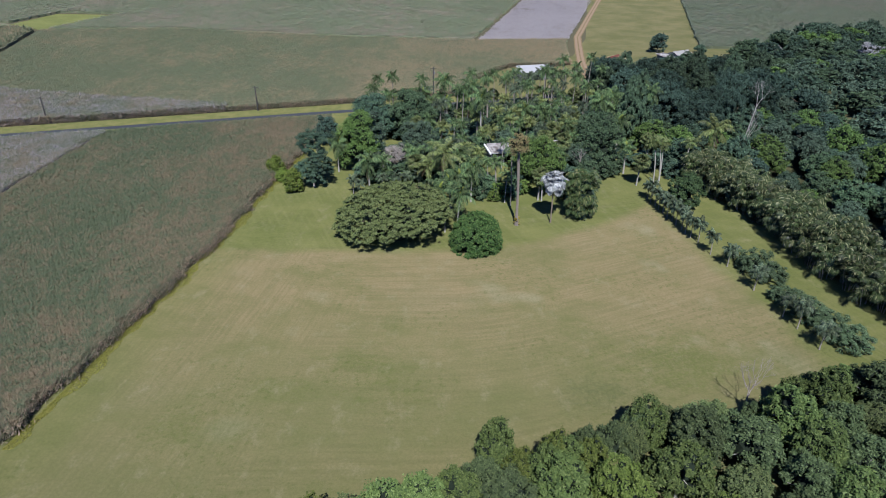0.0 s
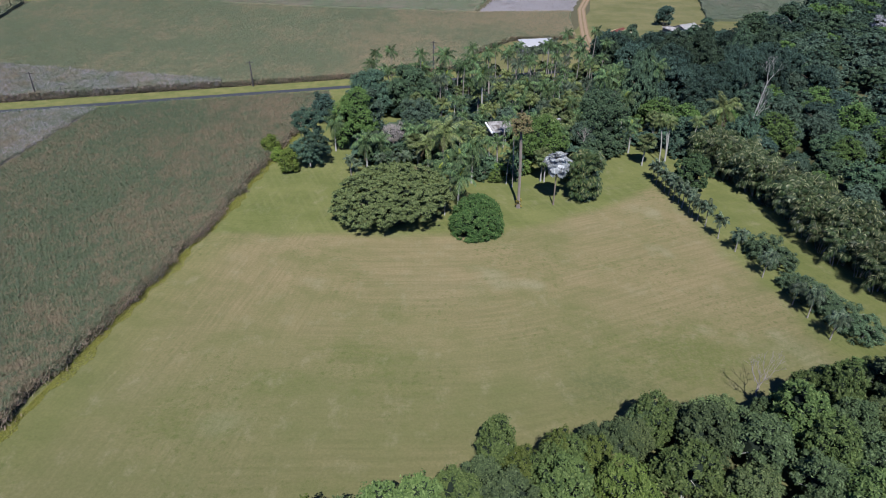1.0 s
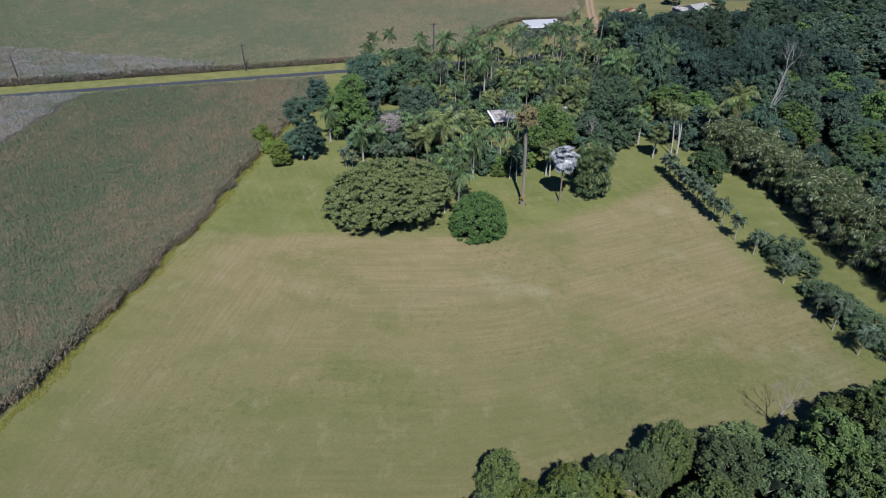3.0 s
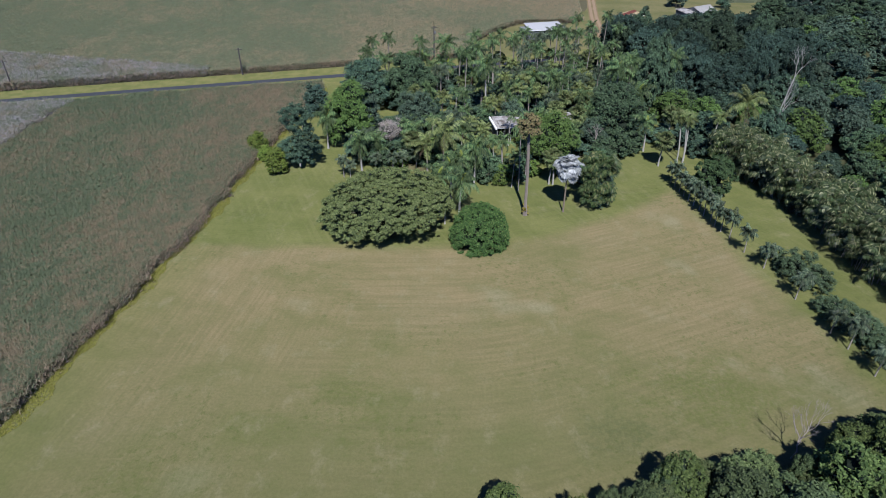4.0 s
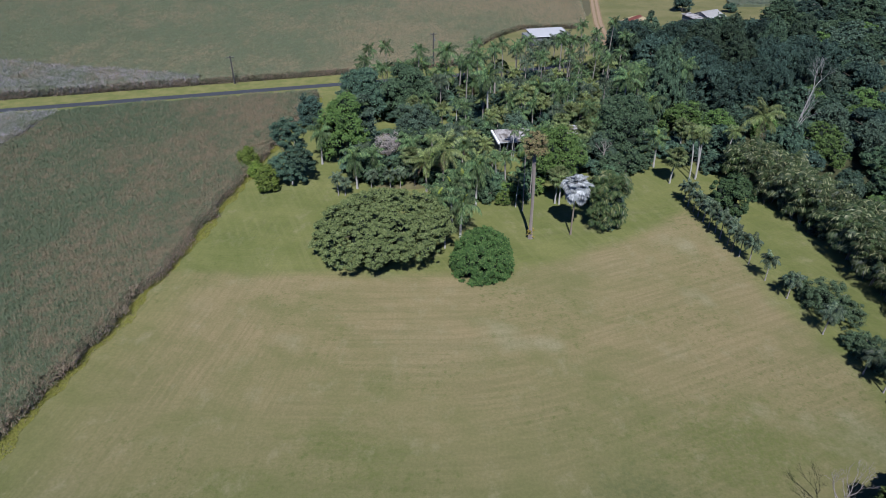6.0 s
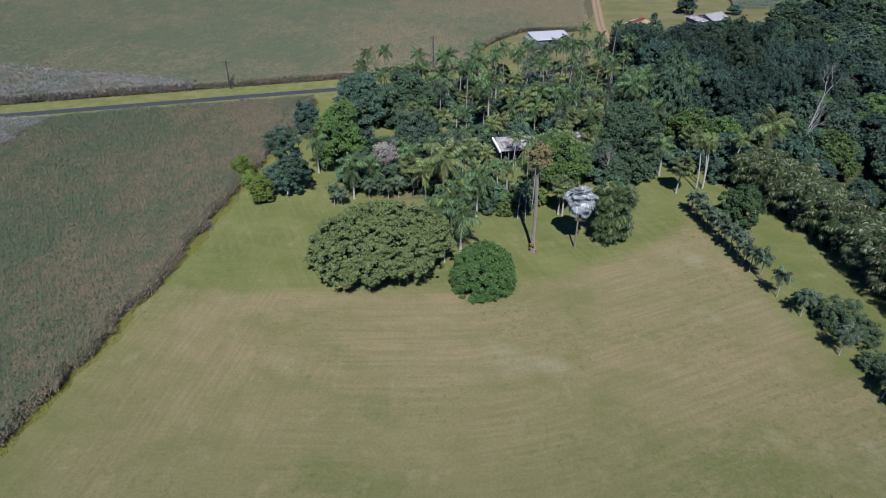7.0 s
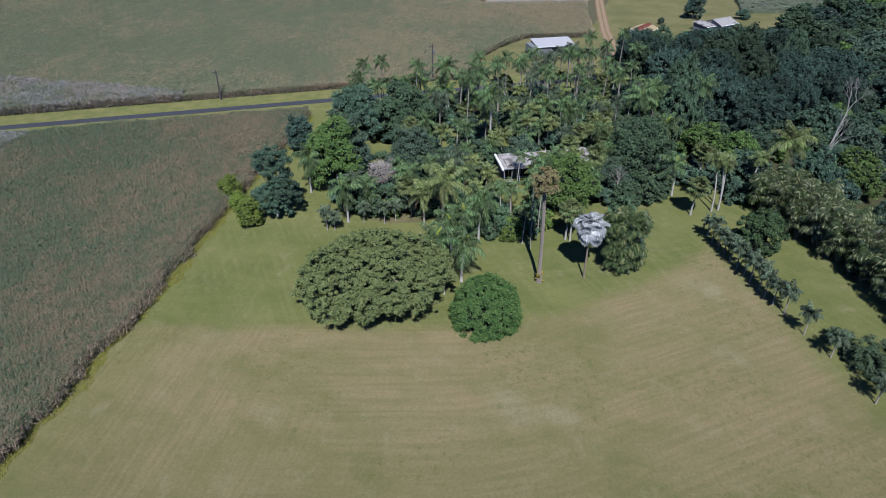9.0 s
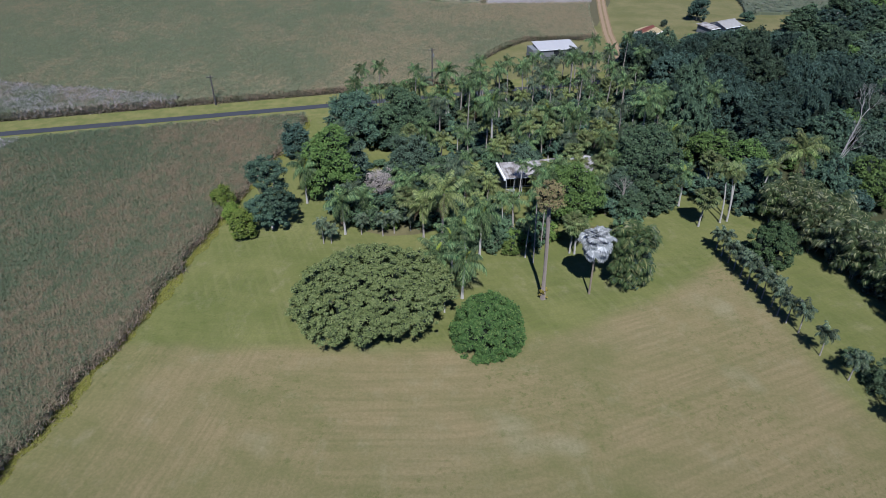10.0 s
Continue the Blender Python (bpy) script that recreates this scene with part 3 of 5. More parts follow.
def clump_mesh(name, seed, fronds, spread, height, length, leaflet, material, low=0.15):
    """The leafy head of a clumping palm: many arching leaves out of one stool."""
    rng = random.Random(seed)
    kinds = []
    for i, e in enumerate((80, 60, 38, 15)):
        me = feather_frond(seed * 3 + i, length, radians(e), 2.0, leaflet, 12, material, 0.26, 0.45)
        v = np.empty(len(me.vertices) * 3)
        me.vertices.foreach_get("co", v)
        kinds.append((v.reshape(-1, 3), [tuple(p.vertices) for p in me.polygons]))
        bpy.data.meshes.remove(me)
    vs, fs, o = [], [], 0
    for k in range(fronds):
        a, rr = rng.uniform(0, 6.28), spread * math.sqrt(rng.random()) * 0.5
        z = height * rng.uniform(low, 0.8)
        m = np.array(pose(math.cos(a) * rr, math.sin(a) * rr, z, rng.uniform(-15, 15), rng.uniform(-15, 15), math.degrees(a) + rng.uniform(-70, 70)))
        v, f = kinds[rng.randrange(4)]
        vs.append(v @ m[:3, :3].T + m[:3, 3])
        fs += [tuple(i + o for i in q) for q in f]
        o += len(v)
    gen = np.random.default_rng(seed)
    # filling lumps: the deep leaf colour paints the shade between the fronds
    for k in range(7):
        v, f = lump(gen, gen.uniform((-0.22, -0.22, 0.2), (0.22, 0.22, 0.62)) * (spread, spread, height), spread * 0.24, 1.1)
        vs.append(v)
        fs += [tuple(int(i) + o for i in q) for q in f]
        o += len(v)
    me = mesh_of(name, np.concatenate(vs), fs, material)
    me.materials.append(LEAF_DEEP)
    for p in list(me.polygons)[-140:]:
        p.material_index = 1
    return me


def stems_mesh(seed, count, spread, height, r, material):
    rng = random.Random(seed)
    ps = []
    for k in range(count):
        a, rr = rng.uniform(0, 6.28), spread * math.sqrt(rng.random()) * 0.3
        b = Vector((math.cos(a) * rr, math.sin(a) * rr, -0.1))
        e = b * 2.0 + Vector((0, 0, height * rng.uniform(0.6, 1.0)))
        ps.append(tube([b, b.lerp(e, 0.5) + Vector((0, 0, 0.2)), e], [r, r * 0.9, r * 0.6], 5))
    v, f = merged(ps)
    return mesh_of("stems", v, f, material, True)


def clump_palm(name, label, group, seed, height, spread, fronds, length, leaflet, material, at=None, low=0.15):
    ob = thing(name, label, "palm", group, "", at)
    child("stool", stems_mesh(seed, 9, spread, height * 0.7, 0.08, BARK_GREY), ob)
    child("crown", clump_mesh("crown", seed, fronds, spread, height, length, leaflet, material, low), ob)
    return ob


def bare_tree(name, label, category, seed, height, r0, spread, depth, material, at=None, clear=0.36, reach=1.0):
    """A leafless tree: limbs that fork again and again."""
    rng = random.Random(seed)
    ps, twigs = [], []

    def grow(p, d, ln, r, level):
        e = p + d * ln
        bend = Vector((rng.uniform(-1, 1), rng.uniform(-1, 1), rng.uniform(0, 0.6))) * ln * 0.12
        (ps if level < 2 else twigs).append(tube([p, p.lerp(e, 0.5) + bend, e], [r, r * 0.8, r * 0.6], 6 if level < 2 else 4))
        if level < depth:
            for k in range(rng.choice((2, 3, 3))):
                nd = (d + Vector((rng.uniform(-1, 1), rng.uniform(-1, 1), rng.uniform(-0.25, 0.6))) * spread).normalized()
                grow(e if k else p.lerp(e, rng.uniform(0.6, 0.95)), nd, ln * rng.uniform(0.55, 0.8) * (0.36 / clear * reach if level == 0 else 1.0), r * 0.55, level + 1)

    grow(Vector((0, 0, -0.1)), Vector((rng.uniform(-0.12, 0.12), rng.uniform(-0.12, 0.12), 1)).normalized(), height * clear, r0, 0)
    ob = thing(name, label, category, "", "", at)
    v, f = merged(ps)
    child("trunk", mesh_of("trunk", v, f, material, True), ob)
    v, f = merged(twigs)
    child("crown", mesh_of("crown", v, f, material), ob)
    return ob


def put(x, y, turn=0.0, s=1.0, sz=None, z=0.0):
    return pose(x, y, z, 0, 0, turn) @ Matrix.Diagonal((s, s, sz or s, 1))


KINDS, GROWN = {}, {}


def stand(kind, x, y, h, turn=0.0, w=1.0):
    """Sets a palm of a kind at a place: the variant of the nearest height is grown once, then copied."""
    heights, grow = KINDS[kind]
    near = min(heights, key=lambda v: abs(math.log(v / h)))
    m = put(x, y, turn, w, h / near)
    if (kind, near) in GROWN:
        return copy_thing(GROWN[kind, near], m)
    GROWN[kind, near] = grow(near, m)
    return GROWN[kind, near]



# ---- ground ----
def road_y(x, off=0.0):
    return 218.9 + 0.264 * x + off


sheet("ground", [(-3000, -2500), (3000, -2500), (3000, 4500), (-3000, 4500)], -0.06, EARTH, "flat brown-green farmland soil reaching the horizon")
CANE_EDGE = [(-63, 0), (-54.5, 57), (-50.5, 80), (-46.8, 102), (-43.2, 126), (-41.2, 147), (-37.5, 170), (-34, 197.5)]
sheet("lawn", [(-64, -60)] + [(x - 0.6, y) for x, y in CANE_EDGE] + [(-34, road_y(-34, -10.6)), (150, road_y(150, -10.6)), (150, -60)], 0.0, LAWN, "wide mown lawn of dry tan and green grass", "lawn")
sheet("verge", [(-420, road_y(-420, -10.9)), (300, road_y(300, -10.9)), (300, road_y(300, 8)), (-420, road_y(-420, 8))], 0.03, VERGE, "yellow-green mown grass verge along the road", "grass verge")
sheet("road", [(-420, road_y(-420, -3.1)), (300, road_y(300, -3.1)), (300, road_y(300, 0.0)), (-420, road_y(-420, 0.0))], 0.05, ASPHALT, "narrow dark grey sealed country road", "road", thick=0.04)
sheet("pasture", [(4, road_y(4, 8)), (190, road_y(190, 8)), (260, 700), (150, 700), (77, 345), (62, 300), (30, 300), (4, 270)], 0.02, PASTURE, "dry green pasture round the farm sheds", "pasture")
TRACK = [(60, 240), (62.3, 273), (63.8, 288), (66.5, 306), (69.6, 326), (73.6, 350), (94, 421), (118.5, 505), (179, 700)]
sheet("track_bed", [(x - 2.1, y) for x, y in TRACK] + [(x + 2.1, y) for x, y in TRACK[::-1]], 0.04, TRACK_BED, "tan dusty grass and dirt along the farm track", "track")
for off in (-0.95, 0.95):
    sheet("dirt_track", [(x + off - 0.6, y) for x, y in TRACK] + [(x + off + 0.6, y) for x, y in TRACK[::-1]], 0.06, DIRT, "orange-brown wheel rut of the dirt farm track", "track")
sheet("young_field", [(-252, 386), (-247, 429), (-205, 424), (-221, 366)], 0.05, BRIGHT, "bright green field of young cane", "field")
sheet("clearing", [(125, 184), (137, 182), (142, 194), (136, 203), (124, 200)], 0.03, LITTER, "dry grass clearing among the trees", "clearing")

sheet("forest_floor", [(66, 146), (69.5, 141), (73.5, 132), (76, 118), (77.5, 103), (83, 84), (87, 66), (150, 60), (230, 150), (262, 322), (208, 352), (128, 286), (96, 272), (74, 245), (60, 224), (60, 200), (60, 170), (58, 156)], 0.015, FOREST_FLOOR, "dark brown-green ground under the wood", "forest floor")
sheet("bare_soil", [(25.6, 143.2), (27.0, 141.2), (29.8, 141.0), (32.0, 142.2), (31.0, 144.6), (28.0, 145.0)], 0.02, LITTER, "tan leaf litter under the garden trees", "soil")
sheet("bare_soil", [(-12.5, 142.6), (-8.0, 141.0), (-3.0, 141.6), (0.5, 143.0), (-2.0, 145.2), (-9.0, 145.4)], 0.02, LITTER, "tan leaf litter at the grove edge", "soil")

sheet("bare_soil", [(-38.3, 176.5), (-35.7, 176.0), (-34.5, 182.5), (-34.9, 187.5), (-37.3, 185.5)], 0.02, DIRT, "orange-brown bare soil at the corner of the cane", "soil")

# ---- sugar cane ----
def inside(poly, x, y):
    hit = np.zeros(len(x), bool)
    for (x0, y0), (x1, y1) in zip(poly, poly[1:] + poly[:1]):
        if y0 == y1:
            continue
        hit ^= ((y0 > y) != (y1 > y)) & (x < (x1 - x0) * (y - y0) / (y1 - y0) + x0)
    return hit


def ragged(poly, seed, amount=0.8, step=2.4):
    """An outline with an uneven edge."""
    rng = random.Random(seed)
    out = []
    for (x0, y0), (x1, y1) in zip(poly, poly[1:] + poly[:1]):
        n = max(1, min(160, int(math.hypot(x1 - x0, y1 - y0) / step)))
        for k in range(n):
            t = k / n
            s = amount if k else 0.0
            out.append((x0 + (x1 - x0) * t + rng.uniform(-s, s), y0 + (y1 - y0) * t + rng.uniform(-s, s)))
    return out


def blades(rng, x, y, z, length, width, tilt=(0.35, 1.35), per=3):
    """Arching cane leaves as thin blades, some to a stool."""
    n = len(x) * per
    p = np.repeat(np.stack([x, y, z], 1), per, 0)
    a, e = rng.uniform(0, 2 * np.pi, n), rng.uniform(*tilt, n)
    ln = length * rng.uniform(0.6, 1.3, n)
    d = np.stack([np.cos(a) * np.cos(e), np.sin(a) * np.cos(e), np.sin(e)], 1) * ln[:, None]
    s = np.stack([-np.sin(a), np.cos(a), np.zeros(n)], 1) * (width * rng.uniform(0.6, 1.3, n))[:, None]
    tip = p + d + np.stack([np.cos(a) * 0.2 * ln, np.sin(a) * 0.2 * ln, -0.2 * ln], 1)
    v = np.stack([p - s * 0.6, tip, p + s * 0.6], 1).reshape(-1, 3)
    return v, np.arange(3 * n).reshape(n, 3)


def cane_field(name, label, poly, seen, seed, density, height, length, width, material, edge=None, body=None, inset=(0, 0), tilt=(0.35, 1.35)):
    """A standing crop: a dense body, leaves over its top where it is near, and stalks on its open side."""
    rng = np.random.default_rng(seed)
    rag = ragged(poly, seed)
    ob = thing(name, label, "sugar cane", "", "stuff")
    bm = bmesh.new()
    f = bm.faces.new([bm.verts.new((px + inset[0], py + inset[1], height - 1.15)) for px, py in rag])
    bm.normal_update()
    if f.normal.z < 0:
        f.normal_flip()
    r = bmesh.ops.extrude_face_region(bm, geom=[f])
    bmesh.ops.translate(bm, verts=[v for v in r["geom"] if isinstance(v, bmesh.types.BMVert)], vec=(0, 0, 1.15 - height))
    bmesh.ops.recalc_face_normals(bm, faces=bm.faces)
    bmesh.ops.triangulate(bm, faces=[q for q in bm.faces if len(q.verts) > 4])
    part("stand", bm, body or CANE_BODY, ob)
    xs, ys = np.array([p[0] for p in seen]), np.array([p[1] for p in seen])
    n = int((xs.max() - xs.min()) * (ys.max() - ys.min()) * density)
    x, y = rng.uniform(xs.min(), xs.max(), n), rng.uniform(ys.min(), ys.max(), n)
    ok = inside(rag, x, y) & inside(seen, x, y)
    x, y = x[ok], y[ok]
    z = height - 0.9 + rng.uniform(-0.35, 0.35, len(x)) + 0.08 * np.sin(x * 0.45 + 1.7 * np.sin(y * 0.21)) * np.sin(y * 0.33 + np.sin(x * 0.17))
    v, q = blades(rng, x, y, z, length, width, tilt)
    child("leaves", mesh_of("leaves", v, q, material), ob)
    if edge:
        px, py, pz = [], [], []
        for (x0, y0), (x1, y1) in zip(edge, edge[1:]):
            k = int(math.hypot(x1 - x0, y1 - y0) * 60)
            t = rng.random(k)
            px.append(x0 + (x1 - x0) * t + rng.normal(0, 0.45, k)), py.append(y0 + (y1 - y0) * t + rng.normal(0, 0.45, k))
            pz.append(rng.uniform(0, height - 0.9, k))
        v, q = blades(rng, np.concatenate(px), np.concatenate(py), np.concatenate(pz), length * 1.0, width * 0.8, (0.8, 1.55), 2)
        child("stalks", mesh_of("stalks", v, q, CANE_STALK), ob, "brown dry stalks and trash")
        up = rng.random(sum(len(p) for p in px)) < 0.75
        ex, ey, ez = [np.concatenate(p)[up] for p in (px, py, pz)]
        v, q = blades(rng, ex + inset[0] * 0.3, ey + inset[1] * 0.3, ez * 0.7 + (height - 0.9) * 0.4, length * 1.25, width, (0.2, 1.3), 2)
        child("hanging_leaves", mesh_of("hanging_leaves", v, q, material), ob)
    return ob


A_BACK = -10.5
def bayed(line, seed, step=1.5, deep=1.0):
    """The line with uneven bays to its side, as a crop's edge stands."""
    rng = random.Random(seed)
    out, drift = [], 0.0
    for (x0, y0), (x1, y1) in zip(line, line[1:]):
        n = max(1, int(math.hypot(x1 - x0, y1 - y0) / step))
        for k in range(n):
            drift = 0.45 * drift + rng.uniform(-deep, deep) * 0.8
            out.append((x0 + (x1 - x0) * k / n + drift, y0 + (y1 - y0) * k / n))
    return out + [line[-1]]


CANE_FRONT = bayed(CANE_EDGE, 23)
near_field = CANE_FRONT + [(-34, road_y(-34, A_BACK)), (-98.7, road_y(-98.7, A_BACK)), (-101.5, 134), (-106, 60), (-106, 0)]
cane_field("sugarcane_field", "tall ripening sugar cane, green with brown dry leaves", near_field,
           [(-60, 40), (-30, 90), (-30, 215), (-110, 215), (-110, 140)], 11, 34, 2.7, 0.66, 0.092, CANE, [p for p in CANE_FRONT if p[1] > 56], inset=(-0.9, 0))
cane_field("flowering_cane", "pale flowering sugar cane by the road", [(-99.2, road_y(-99.2, A_BACK)), (-320, road_y(-320, A_BACK)), (-320, 0), (-106.6, 0), (-106.6, 60), (-102, 134)],
           [(-95, 125), (-95, 200), (-150, 190), (-150, 160)], 12, 16, 2.9, 0.8, 0.15, CANE_FLOWER, body=FLOWER_BODY, tilt=(0.2, 1.0))
B_NEAR = 8.4
strip_far = [(-420, road_y(-420, 44)), (-162, 232.5), (-131, 225), (-72, 212), (-72, road_y(-72, B_NEAR)), (-420, road_y(-420, B_NEAR))]
cane_field("flowering_cane", "pale flowering sugar cane across the road", strip_far, [(-190, 170), (-60, 190), (-60, 240), (-190, 260)], 13, 8, 2.7, 1.0, 0.20, CANE_FLOWER,
           [(-200, road_y(-200, B_NEAR)), (-72, road_y(-72, B_NEAR))], FLOWER_BODY, (0, 0.5), (0.2, 1.0))
far_field = [(-71.4, road_y(-71.4, B_NEAR)), (8, road_y(8, B_NEAR)), (13.8, 252), (20, 263), (25.7, 270.4), (31, 276.5), (52, 278.5), (58, 282), (63, 326), (66, 336), (15, 333), (-52, 342), (-150, 366), (-219, 361), (-200, 291), (-192, 240), (-162, 233), (-131, 225.6), (-71.4, 212.6)]
cane_field("sugarcane_field", "sugar cane field across the road, green and straw coloured", far_field, far_field, 14, 8.0, 2.6, 0.72, 0.125, CANE_FAR,
           [(-71, road_y(-71, B_NEAR)), (8, road_y(8, B_NEAR)), (13.8, 252), (20, 263), (25.7, 270.4), (31, 276.5), (52, 278.5), (58, 282)], CANE_BODY_FAR, (0, 0.5), (0.2, 0.95))
left_field = [(-203, 291), (-224, 362), (-256, 384), (-600, 440), (-600, 150), (-420, 150), (-300, 190), (-195, 240)]
cane_field("sugarcane_field", "dark green sugar cane field past a farm lane", left_field, [(-195, 235), (-300, 300), (-300, 380), (-215, 365)], 15, 1.2, 2.7, 1.9, 0.34, CANE_FAR, None, CANE_BODY_FAR)
back_field = [(-219, 368), (-150, 371), (-52, 347), (17, 339), (59, 504), (110, 700), (-600, 700), (-600, 446), (-256, 392), (-247, 433), (-203, 428)]
cane_field("sugarcane_field", "distant hazy green sugar cane field", back_field, [(-330, 400), (-219, 366), (60, 335), (70, 540), (-330, 560)], 16, 0.8, 2.4, 1.5, 0.4, CANE_BACK, body=CANE_BACK, tilt=(0.1, 0.6))
cane_field("harvested_field", "pale grey field of dry cane trash", [(19.6, 339), (65.9, 338), (113, 505), (170, 700), (118, 700), (61.2, 505)], [(15, 335), (70, 335), (118, 520), (60, 520)], 17, 2.2, 0.95, 0.9, 0.3, CANE_TRASH, body=CANE_TRASH, tilt=(0.1, 0.6))
cane_field("sugarcane_field", "grey-green cane field behind the wood", [(128, 318), (180, 506), (240, 700), (700, 700), (700, 300), (260, 330)], [(125, 310), (180, 520), (330, 520), (300, 310)], 18, 0.9, 2.3, 1.3, 0.4, CANE_BACK_GREEN, body=CANE_BACK_GREEN, tilt=(0.1, 0.6))

# the bright rank grass between the cane and the lawn
rng = np.random.default_rng(21)
_x, _y = [], []
for (x0, y0), (x1, y1) in zip(CANE_EDGE[1:-1], CANE_EDGE[2:]):
    k = int(math.hypot(x1 - x0, y1 - y0) * 95)
    t = rng.random(k)
    wide = 1.4 + 0.8 * np.sin((y0 + (y1 - y0) * t) * 0.37) * np.sin((y0 + (y1 - y0) * t) * 0.11) + 0.3 * np.sin((y0 + (y1 - y0) * t) * 1.3)
    _x.append(x0 + (x1 - x0) * t + 0.4 + wide * rng.random(k) ** 1.8), _y.append(y0 + (y1 - y0) * t)
_x, _y = np.concatenate(_x), np.concatenate(_y)
v, q = blades(rng, _x, _y, np.zeros(len(_x)), 0.24, 0.11, (0.25, 1.1), 3)
tagged(new("rank_grass", mesh_of("rank_grass", v, q, VERGE_BLADE)), "bright yellow-green rank grass along the cane", "grass", "", "stuff")

# ---- the lone trees on the lawn ----
rain = thing("rain_tree", "broad spreading rain tree with an olive green umbrella crown", "tree", at=put(-8.3, 117.0))
child("trunk", wood_mesh("trunk", 5, 6.5, 0.55, 9.0, 9, BARK), rain)
child("crown", crown_mesh("crown", 31, (11.6, 10.2, 8.0), 1300, 50, 0.20, LEAF_OLIVE, 0.03, 0.056, 0.40, 1.8, inner=0.6, uneven=0.20, vary=0.6, core=0.58, umbrella=0.7, ripple=0.065), rain, at=pose(0, 0, 3.2, 0, -6, 0))
bush = thing("round_tree", "dense dome-shaped bright green tree reaching the grass", "tree", at=put(8.7, 112.0))
child("trunk", wood_mesh("trunk", 6, 4.5, 0.2, 3.0, 6, BARK), bush)
child("crown", crown_mesh("crown", 32, (5.0, 5.0, 5.8), 480, 60, 0.22, LEAF_BUSH, -0.42, 0.095, 0.9, 1.7, uneven=0.12, vary=0.3, core=0.82), bush, at=Matrix.Translation((0, 0, 1.5)))

# the silver palm, the tall trunk with the brown head, the drooping clump beside
fan_palm("silver_palm", "silver-grey fan palm on a slim dark trunk", "", 41, 9.5, 1.9, 1.15, 96, FROND_SILVER, BARK, 0.15, 0.6, at=put(25.6, 123.5, -60), dip=0.10, cup=0.72, lifts=(88, 76, 66, 56, 44, 32, 20, 8, -6, -20, -34, -50))
tall = thing("tall_palm", "very tall grey trunk with a rust-brown dying head", "palm", at=put(18.0, 122.2, 0))
v, f = tube([Vector((0, 0, -0.1)), Vector((-0.05, 0.1, 2)), Vector((-0.1, 0.3, 8)), Vector((-0.35, 0.2, 14)), Vector((-0.45, 0.3, 17.6))], [0.50, 0.33, 0.29, 0.31, 0.24], 9)
child("trunk", mesh_of("trunk", v, f, BARK_DARK, True), tall)
child("crown", crown_mesh("crown", 43, (1.9, 1.9, 2.3), 30, 80, 0.20, LEAF_RUST, -0.6, 0.28, 0.8), tall, "rust-brown dry foliage", Matrix.Translation((-0.45, 0.3, 18.0)))
child("fern", clump_mesh("fern", 44, 12, 0.5, 2.6, 0.7, 0.22, FERN_OCHRE), tall, "ochre climbing leaves at the foot")
droop = clump_palm("clumping_palm", "large drooping clump of yellow-green palm leaves", "", 45, 12.4, 4.0, 124, 2.9, 0.9, FROND_CLUMP, put(32.4, 126.3))
# added core: its dark green stands in for shade among the hanging fronds
child("foliage", crown_mesh("foliage", 46, (2.7, 2.7, 4.6), 40, 40, 0.3, LEAF_DARK, -0.9, 0.25, 1.0), droop, "added dark leaf core, coloured for the shade inside the clump", Matrix.Translation((0, 0, 4.9)))

# ---- feather palms ----
LIFTS = (78, 58, 38, 16, -8, -34)
KINDS["royal_palm"] = ((5.8, 8.6, 12.6), lambda h, m: palm("royal_palm", "royal palm with a pale smooth trunk and drooping leaves", "palms of the garden", 51 + int(h), h, 4.3, 21, FROND_GREEN, BARK_PALE, 0.22, 0.3, 0.85, 1.1, LIFTS, 30, 0.15, 2.0, at=m, fold=0.9, spear=0.45, dead=1))
GARDEN_PALMS = [  # x, y, trunk height, turn
    (5.2, 122.2, 6.2, 0), (1.4, 122.8, 7.4, 40), (5.9, 131.5, 8.2, 100), (3.6, 128.0, 8.6, 170), (-25.3, 153.6, 6.2, 10), (-16.0, 141.6, 5.8, 200), (2.6, 197.3, 12.4, 30), (3.2, 196.2, 8.0, 77),
    (9.0, 199.4, 7.0, 160), (9.4, 189.4, 7.8, 250), (12.7, 173.0, 13.6, 15), (11.3, 208.6, 9.6, 70), (26.5, 183.2, 9.0, 120), (31.3, 181.3, 6.2, 310),
    (50.2, 167.0, 10.2, 20), (61.2, 180.6, 13.4, 190), (48.9, 152.8, 7.6, 80), (51.6, 183.4, 11.8, 140), (-20.7, 196.5, 8.2, 15), (-10.0, 200.5, 8.6, 215), (-4.2, 202.0, 8.8, 95), (-5.0, 150.0, 7.2, 220), (6.0, 148.0, 7.6, 260), (8.5, 134.5, 6.8, 30), (47.5, 178.2, 11.6, 45)]
for x, y, h, turn in GARDEN_PALMS:
    stand("royal_palm", x, y, h, turn, 0.95 if h < 9 else 1.05)
coco = palm("coconut_palm", "large yellow-green feather palm with long arching leaves", "", 52, 10.8, 5.6, 17, FROND_GOLD, BARK_GREY, 0.22, 0.5, 1.0, 0.0, (78, 52, 30, 8, -16), 28, 0.2, 1.7, at=put(72.5, 155.8, 200), fold=0.5, dead=3)
copy_thing(coco, put(1.9, 137.0, 50, 0.95, 1.0))
copy_thing(coco, put(-1.5, 140.5, 140, 0.8, 0.62))
KINDS["slim_palm"] = ((6.0, 8.6, 12.0), lambda h, m: palm("alexander_palm", "slender palm with a thin pale trunk", "slender palms", 53 + int(h), h, 2.6, 13, FROND_GREEN, BARK_GREY if h > 10 else BARK_PALE, 0.11, 0.5, 0.6, 0.8, LIFTS, 20, 0.13, 1.9, at=m, fold=0.9))
